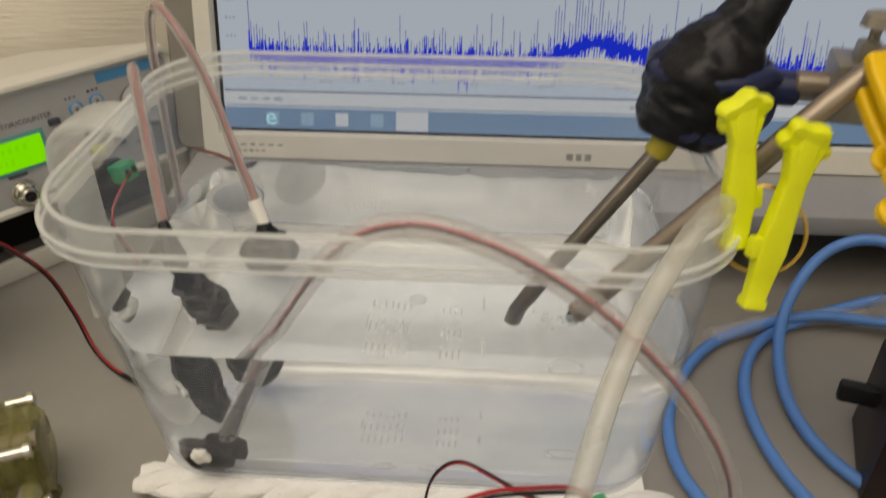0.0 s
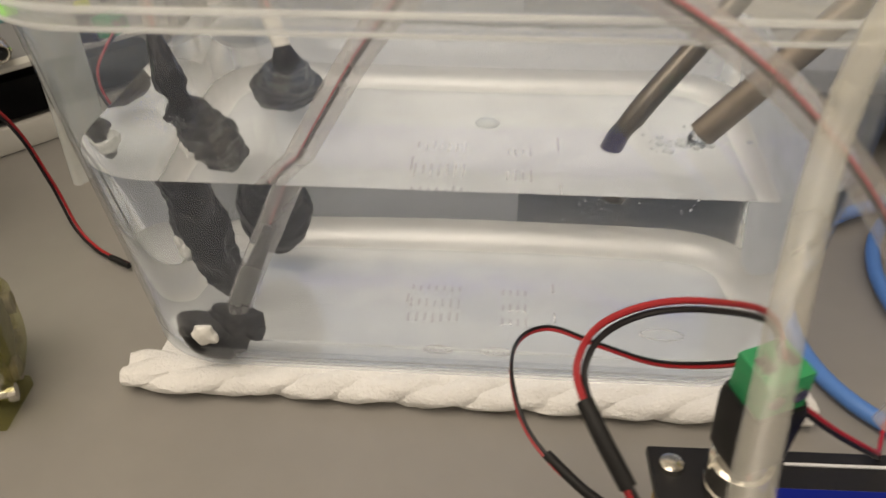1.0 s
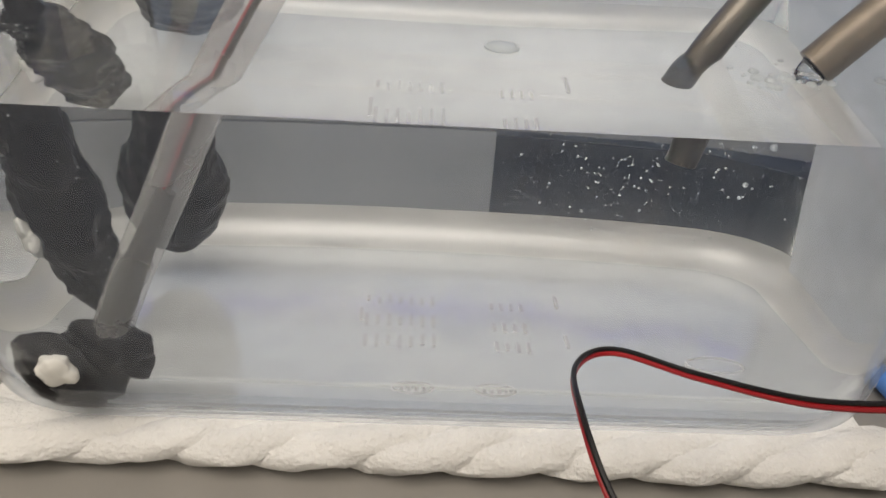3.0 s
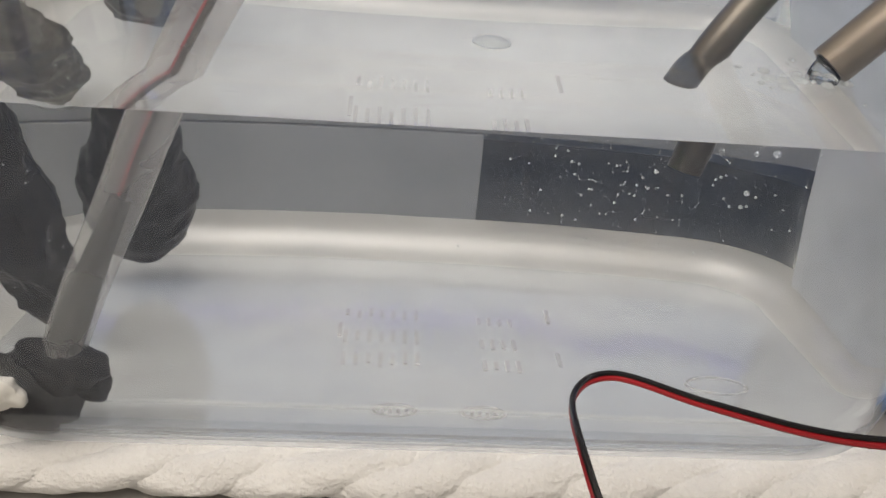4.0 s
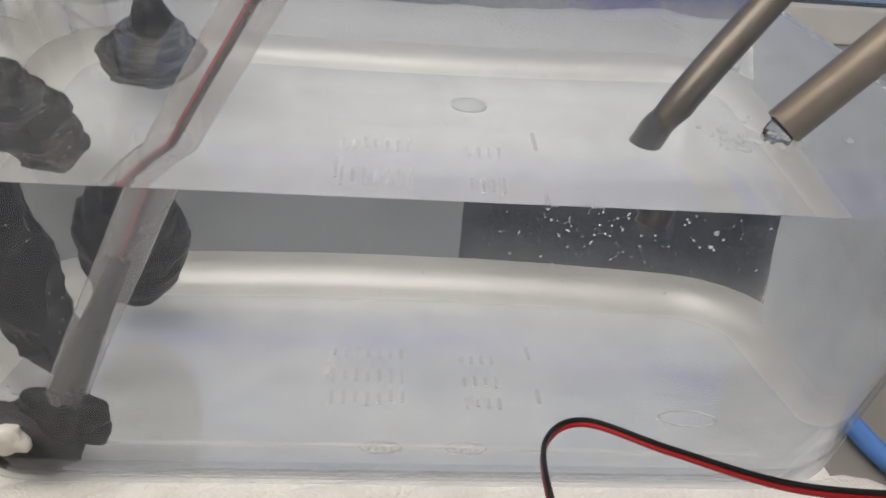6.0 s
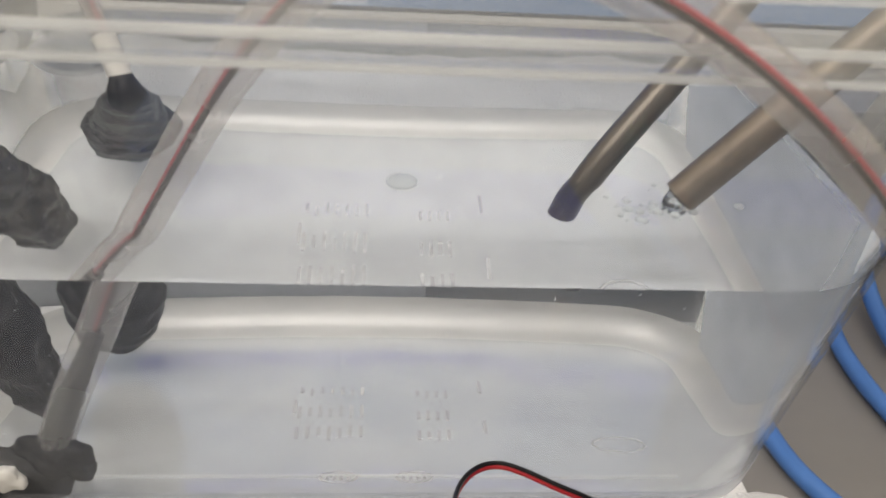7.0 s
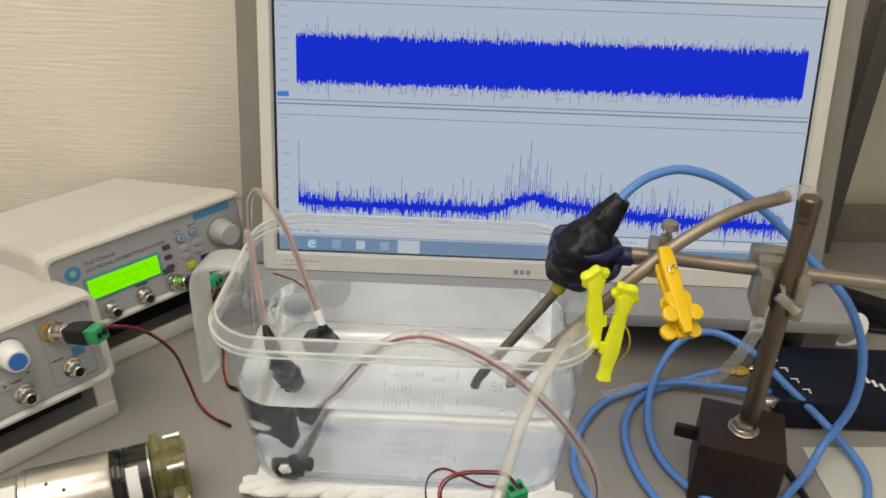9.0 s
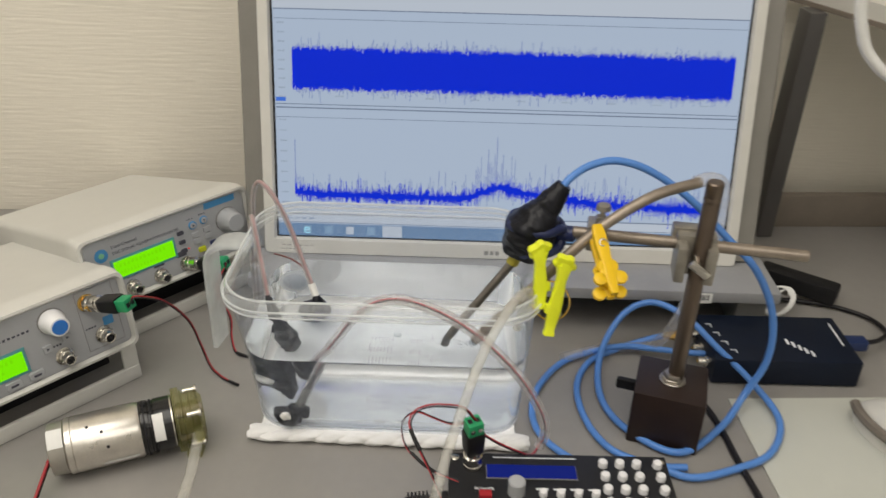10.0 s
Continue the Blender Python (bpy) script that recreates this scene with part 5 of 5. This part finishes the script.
        for x, z, mm in ((0.112, 0.034, M_PANEL), (0.125, 0.0355, M_PANEL), (0.112, 0.027, M_PANEL), (0.125, 0.0285, M_PANEL), (0.1155, 0.0165, M_YELBTN), (0.1295, 0.0185, M_BLUERUBBER)):
            part("button", plate(0.0040, 0.0028, 0.001, -0.0016, 0.001, x, z, 3, 0.0005), mm, pan)
        for z in (0.041, 0.0315, 0.022):
            part("indicator", plate(0.0034, 0.0020, 0.0008, -0.001, 0.001, 0.096, z, 3), M_INK, pan)
        part("red_light", rev([(0.0009, 0), (0.0007, 0.001)], pose(0.1015, 0.0003, 0.0225, 90), 8), glow("red_indicator", (0.9, 0.05, 0.05), 0.8), pan)
        part("tag", plate(0.0055, 0.0026, 0.001, -0.0002, 0.001, 0.067, 0.0185, 3), M_INK, pan)
        part("tag", plate(0.0055, 0.0026, 0.001, -0.0002, 0.001, 0.0925, 0.0225 - 0.003, 3), M_INK, pan)
        for x, z in ((0.037, 0.0070), (0.0665, 0.0070), (0.0955, 0.0085)):
            bnc_socket(x, z, pan)
    else:
        for x, z in ((0.102, 0.024), (0.119, 0.0275)):
            part("arrow_button", plate(0.0036, 0.0036, 0.001, -0.0012, 0.001, x, z, 3, 0.0005), M_PANEL, pan)
            part("arrow_mark", rev([(0.0016, 0.0012), (0.0016, 0.0016)], pose(x, 0.0003, z, 90), 3), M_INK, pan)
        for x in (0.052, 0.070, 0.0885):
            part("button", plate(0.0062, 0.0038, 0.0014, -0.0016, 0.001, x, 0.0055 + (x - 0.05) * 0.02, 3, 0.0005), M_PANEL, pan, "grey key with dark print")
            part("key_print", box((x, -0.0017, 0.0055 + (x - 0.05) * 0.02), (0.006, 0.0003, 0.0018)), M_INK, pan)
        bnc_socket(0.113, 0.0125, pan)
        bnc_socket(0.149, 0.0165, pan)
        part("blue_label", plate(0.0045, 0.004, 0.001, 0.0002, 0.001, 0.156, 0.027, 3), M_BLUEPRINT, pan, "blue printed square")
        bnc_socket(0.142, 0.0505, pan, M_BRASS)
        bm = bmesh.new()
        for dx, dz, sx, sz in ((0, 0.028, 0.032, 0.0004), (0, -0.028, 0.032, 0.0004), (-0.016, 0, 0.0004, 0.056), (0.016, 0, 0.0004, 0.056)):
            add_box(bm, (0.150 + dx, 0.0003, 0.033 + dz), (sx, 0.0003, sz))
        part("print_frame", bm, M_GREY, pan)
    kx, kz = (0.150, 0.037) if not second else (0.1115, 0.0465)
    dial = part("dial_ring", rev([(0.0115 if second else 0.0135, 0), (0.0115 if second else 0.0135, 0.0004)], pose(kx, 0.0004, kz, 90), 32), M_GREY, pan, "printed grey dial arc")
    kn = part("knob", rev([(q * (0.84 if second else 1.0), y) for q, y in ((0.0128, 0.0008), (0.0130, 0.002), (0.0108, 0.008), (0.0100, 0.0165), (0.0090, 0.0178))], pose(kx, 0, kz, 90), 30), M_WHITEBTN if second else M_PANEL, pan, "white knob with blue cap" if second else "grey turning knob")
    if second:
        part("knob_cap", rev([(0.0064, 0.0176), (0.0062, 0.0184)], pose(kx, 0, kz, 90), 26), M_BLUECAP, kn, "blue cap")
    # tilting stand under the case, resting on the bench
    for sx in (0.005, W - 0.005):
        bm = bmesh.new()
        add_box(bm, (sx, 0.004, 0.0215), (0.014, 0.004, 0.041), 0.0012)
        bm.transform(base @ Matrix.Translation((0, 0, -base.translation.z)))
        part("stand_leg", bm, M_CASE, g, "cream stand leg", True)
    bm = bmesh.new()
    add_box(bm, (W / 2, 0.003, 0.0075), (W + 0.004, 0.005, 0.0145), 0.0018)
    bm.transform(base @ Matrix.Translation((0, 0, -base.translation.z)))
    part("stand_bar", bm, M_CASE, g, "cream stand bar", True)
    # Dark block fills the gap beneath the case in place of its shade.
    bm = bmesh.new()
    add_box(bm, (W / 2, 0.115, 0.0115), (W - 0.02, 0.15, 0.022), 0.001)
    bm.transform(base @ Matrix.Translation((0, 0, -base.translation.z)))
    part("rear_block", bm, M_DARK, g, "dark block for the shade under the case", True)
    return g, m


GEN_A = pose(-0.2935, 0.3605, 0.0485, 0, 0, 45)
GEN_B = pose(-0.3710, 0.196, 0.0445, 0, 0, 45)
_, MA = build_generator("signal_generator", GEN_A, True, "cream two-channel signal generator with a glowing green display", False)
_, MB = build_generator("signal_generator", GEN_B, True, "cream signal generator with a white and blue knob", True)


def plug(m, x, z):
    """A frame on a socket, sagging a little to one side."""
    p = m @ Vector((x, -0.004, z))
    return axis_to(p, m @ Vector((x + 0.42, -1.0, z + 0.12)))


ad = bnc_adapter("terminal_adapter", plug(MA, 0.0955, 0.0085), "black and green screw terminal adapter on a generator socket")
ad2 = bnc_adapter("terminal_adapter", plug(MB, 0.142, 0.0505), "black and green screw terminal adapter with red and black wires")


def build_lead(start, pts, label):
    w = thing("wire_pair", Matrix.Translation(Vector(pts[-1])), label, "wires", "wire pairs")
    twin_wire(w, [start] + pts, 0.00065, 0.0007)
    part("sleeve", sweep([pts[-2], pts[-1]], 0.0014, 4, 8), M_RUBBER, w, "black heat-shrunk end", True)
    return w


end_b = plug(MB, 0.142, 0.0505) @ Vector((0, 0, 0.047))
build_lead(end_b, [(-0.222, 0.275, 0.117), (-0.208, 0.297, 0.098), (-0.198, 0.320, 0.062), (-0.193, 0.327, 0.030), (-0.186, 0.3225, 0.009), (-0.176, 0.3145, 0.0035), (-0.167, 0.308, 0.003), (-0.157, 0.302, 0.003)], "red and black twin wire hanging down to the bench")
end_a = plug(MA, 0.0955, 0.0085) @ Vector((0, 0, 0.047))
build_lead(end_a, [(-0.188, 0.385, 0.05), (-0.176, 0.375, 0.028), (-0.174, 0.363, 0.012), (-0.168, 0.350, 0.0035), (-0.155, 0.344, 0.0025)], "short red and black twin wire behind the tank handle")


# ---- pump ----
def build_pump():
    m = axis_to((-0.281, 0.1985, 0.0245), (-0.165, 0.242, 0.0245))
    p = thing("pump", m, "small pump with a silver motor and an olive clear head", "pump")
    part("end_cap", rev([(0.018, 0), (0.0205, 0.001), (0.0210, 0.012), (0.0200, 0.0125)], None, 32), mat("dull_nickel", (0.42, 0.40, 0.36), 0.4, metal=0.8), p, "dull metal end cap")
    mo = part("motor", rev([(0.0212, 0.0125), (0.0224, 0.0135), (0.0224, 0.0175), (0.0220, 0.018), (0.0224, 0.0185), (0.0224, 0.066), (0.0215, 0.068)], None, 40), mat("satin_nickel", (0.66, 0.63, 0.58), 0.3, metal=1.0, vary=0.12, scale=70, bump=0.1), p, "satin silver motor can")
    for a, z in ((128, 0.040), (160, 0.043), (112, 0.030)):
        part("vent_hole", rev([(0.0013, 0.0218), (0.0013, 0.0227)], Matrix.Translation((0, 0, z)) @ pose(0, 0, 0, 0, 0, a) @ pose(0, 0, 0, 0, 90, 0), 10), M_DARK, mo)
    part("gear_box", rev([(0.0212, 0.068), (0.0218, 0.069), (0.0218, 0.0745), (0.0208, 0.075), (0.0208, 0.079), (0.0218, 0.0795), (0.0218, 0.093), (0.0205, 0.094)], None, 36), M_GLOSSBLACK, p, "glossy black gear housing")
    for z in (0.0715, 0.0770, 0.0925):
        part("ring_ridge", rev([(0.0216, z - 0.0008), (0.0222, z - 0.0004), (0.0222, z + 0.0004), (0.0216, z + 0.0008)], None, 36), M_CHROME if z > 0.09 else M_DARK, p)
    for z0, z1, a0, a1, mm in ((0.0775, 0.0855, 118, 176, M_PAPER), (0.038, 0.064, 196, 206, M_PAPER), (0.001, 0.0122, 100, 140, M_PAPER)):
        bm = bmesh.new()
        g = []
        for i in range(7):
            a = radians(a0 + (a1 - a0) * i / 6)
            g.append([bm.verts.new((0.02265 * math.cos(a), 0.02265 * math.sin(a), z)) for z in (z0, z1)])
        for i in range(6):
            bm.faces.new((g[i][0], g[i + 1][0], g[i + 1][1], g[i][1]))
        lab = part("label", bm, mm, p, "white paper label with dark print")
    bm = bmesh.new()
    add_loft(bm, [[(x, y, z) for x, y in rr(h, h, r, 6)] for z, h, r in ((0.094, 0.0205, 0.006), (0.100, 0.0205, 0.006), (0.1002, 0.0175, 0.008), (0.114, 0.0165, 0.008), (0.117, 0.014, 0.008))])
    hd = part("head", bm, M_PUMPHEAD, p, "olive clear plastic head")
    hd.visible_shadow = False
    for z in (0.0945, 0.1005, 0.1065, 0.1125):
        rb = part("rib", add_loft(bmesh.new(), [[(x, y, zz) for x, y in rr(0.0195 - (z - 0.094) * 0.12, 0.0195 - (z - 0.094) * 0.12, 0.007, 5)] for zz in (z, z + 0.0012)]), M_PUMPHEAD, hd, "olive clear rib")
        rb.visible_shadow = False
    for a in range(3):
        part("roller", rev([(0.0042, 0.0955), (0.0042, 0.116)], pose(0.0145 * math.cos(a * 2.094), 0.0145 * math.sin(a * 2.094), 0), 14), M_TAN, hd, "brown roller")
    part("spout", rev([(0.0035, 0), (0.0035, 0.012), (0.0028, 0.013)], pose(0, 0, 0.111) @ pose(0, 0, 0, 0, -90, 0) @ pose(0, 0, 0.017), 12), M_PUMPHEAD, hd, "olive clear spout")
    part("rotor", rev([(0.0125, 0.0965), (0.0135, 0.0975), (0.0135, 0.113), (0.012, 0.114)], None, 24), mat("olive_rotor", (0.14, 0.13, 0.05), 0.45), p, "olive roller rotor inside the head")
    for sx in (-1, 1):
        for sy in (-1, 1):
            part("screw", rev([(0.0024, 0.1035), (0.0024, 0.112), (0.0036, 0.1122), (0.0034, 0.1145), (0.0022, 0.115)], Matrix.Translation((sx * 0.0155, sy * 0.0155, 0)), 12), M_CHROME, hd, "bright screw")
    bm = box((-0.176, 0.225, 0.0025), (0.012, 0.022, 0.005), 0.001, m=None)
    part("foot", bm, M_PUMPHEAD, p, "olive clear foot plate", True)
    h = part("hose", sweep([(-0.172, 0.220, 0.020), (-0.171, 0.204, 0.017), (-0.172, 0.175, 0.0085), (-0.176, 0.14, 0.006), (-0.18, 0.09, 0.006)], 0.0045, 8, 12), M_HOSE, p, "milky silicone hose", True)
    h.visible_shadow = False
    wires = [Vector((-0.279, 0.190, 0.022)), Vector((-0.281, 0.176, 0.014)), Vector((-0.284, 0.155, 0.004)), Vector((-0.288, 0.11, 0.0025))]
    twin_wire(p, wires, 0.0012, 0.0013)


build_pump()


# ---- bare generator board in front ----
def build_board():
    b = thing("control_board", pose(0.1105, 0.1675, 0.0145, 0, 0, -2.6), "black panel instrument with a blue display and white buttons", "instrument")
    part("front_panel", box((0, -0.052, 0.0285), (0.163, 0.105, 0.003), 0.0006), M_DARK, b, "glossy black panel")
    part("circuit_board", box((0, -0.052, 0.014), (0.155, 0.098, 0.0016)), mat("dark_green_board", (0.01, 0.04, 0.025), 0.4), b)
    for sx in (-0.0765, 0.0765):
        for sy in (-0.006, -0.098):
            po = part("standoff", rev([(0.003, -0.0145), (0.003, 0.027)], pose(sx, sy, 0), 6), M_BRASS, b)
            part("screw", rev([(0.0032, 0.030), (0.0030, 0.0316), (0.0018, 0.0322)], pose(sx, sy, 0), 14), M_CHROME, po, "bright round-head screw")
    f = part("display_frame", box((-0.0205, -0.0185, 0.0303), (0.0665, 0.0135, 0.0008)), M_GREY, b, "white line round the display")
    part("display", box((-0.0205, -0.0185, 0.0309), (0.0655, 0.0125, 0.0008)), M_LCDBLUE, b, "glowing blue display")
    part("print_line", box((-0.017, -0.004, 0.0302), (0.062, 0.0008, 0.0004)), M_PRINT, b)
    for r in range(4):
        for c in range(4):
            x = 0.033 + c * 0.0125 + (0.003 if c == 3 else 0)
            y = -0.010 - r * 0.0125
            bt = part("push_button", rev([(0.0034, 0.030), (0.0034, 0.034), (0.0030, 0.0348), (0.0016, 0.035)], pose(x, y, 0), 16), M_WHITEBTN, b, "white round push button")
    for c in range(4):
        part("push_button", rev([(0.0030, 0.030), (0.0030, 0.034), (0.0026, 0.0348)], pose(-0.014 + c * 0.0125, -0.040, 0), 16), M_WHITEBTN, b, "white round push button")
    for c in range(4):
        part("key_print", box((-0.014 + c * 0.0125, -0.0345, 0.0302), (0.009, 0.0014, 0.0004)), M_PRINT, b)
    part("encoder_knob", rev([(0.0062, 0.030), (0.0062, 0.041), (0.0054, 0.042)], pose(-0.033, -0.038, 0), 22), M_PANEL, b, "grey encoder knob")
    part("power_switch", box((-0.055, -0.042, 0.032), (0.009, 0.006, 0.004), 0.0008), M_RED, b, "red power switch")
    rng = random.Random(2)
    part("lettering", lettering("POWER", 0.0040, pose(-0.0625, -0.0365, 0.0302)), M_PRINT, b, "white printed word")
    # power plug with ribbed strain relief
    pl = part("power_plug", rod((-0.078, -0.028, 0.012), (-0.094, -0.028, 0.012), 0.0052), M_RUBBER, b, "black barrel plug")
    for i in range(6):
        part("rib", rev([(0.0052 - 0.0003 * i, 0), (0.0052 - 0.0003 * i, 0.0014)], axis_to((-0.096 - i * 0.0028, -0.028, 0.012), (-0.2, -0.028, 0.012)), 12), M_RUBBER, pl)
    part("power_lead", sweep([(-0.094, -0.028, 0.012), (-0.112, -0.029, 0.010), (-0.126, -0.036, 0.0), (-0.14, -0.05, -0.010), (-0.15, -0.075, -0.012)], 0.0022, 8, 8), M_WIREBLACK, b)
    return b


build_board()
ad3 = bnc_adapter("terminal_adapter", pose(0.0465, 0.1575, 0.0450, 4, -3, 20), "upright black and green screw terminal adapter on the black panel")


def build_loops():
    w = thing("jumper_wires", Matrix.Translation((0.04, 0.15, 0.09)), "red and black jumper wires looping in front of the tank", "wires")
    twin_wire(w, [(0.0450, 0.1565, 0.0915), (0.0405, 0.164, 0.081), (0.030, 0.178, 0.0675), (0.019, 0.194, 0.0585), (0.007, 0.2035, 0.0562), (-0.002, 0.197, 0.0585), (-0.006, 0.180, 0.064), (-0.004, 0.165, 0.061), (0.003, 0.154, 0.058), (0.015, 0.145, 0.054), (0.035, 0.138, 0.049)], 0.00048, -0.00042)
    part("thick_red_wire", sweep([(0.0470, 0.154, 0.092), (0.0375, 0.147, 0.110), (0.023, 0.1395, 0.1195), (0.012, 0.137, 0.121), (0.0035, 0.1355, 0.1175), (0.0, 0.132, 0.1125), (0.0005, 0.127, 0.1095), (0.004, 0.119, 0.105), (0.013, 0.109, 0.09), (0.025, 0.104, 0.062), (0.04, 0.106, 0.050)], 0.00064, 8, 8), M_RED, w, "thick red wire", True)
    part("thick_black_wire", sweep([(0.0460, 0.154, 0.092), (0.0375, 0.1465, 0.1085), (0.023, 0.139, 0.118), (0.012, 0.1365, 0.1195), (0.0045, 0.135, 0.1162), (0.0013, 0.1316, 0.112), (0.0017, 0.1266, 0.109), (0.0052, 0.1186, 0.1045), (0.014, 0.1086, 0.0895), (0.026, 0.1036, 0.0615), (0.041, 0.1056, 0.050)], 0.0006, 8, 8), M_WIREBLACK, w, "thick black wire", True)
    part("heat_shrink", sweep([(0.0008, 0.1265, 0.1092), (0.0030, 0.1215, 0.1066), (0.0070, 0.1155, 0.1012)], 0.0015, 6, 10), M_RUBBER, w, "black heat-shrunk joint", True)
    part("heat_shrink", sweep([(0.001, 0.157, 0.0588), (0.009, 0.149, 0.056), (0.018, 0.1435, 0.053)], 0.0013, 6, 10), M_RUBBER, w, "black heat-shrunk joint", True)


build_loops()
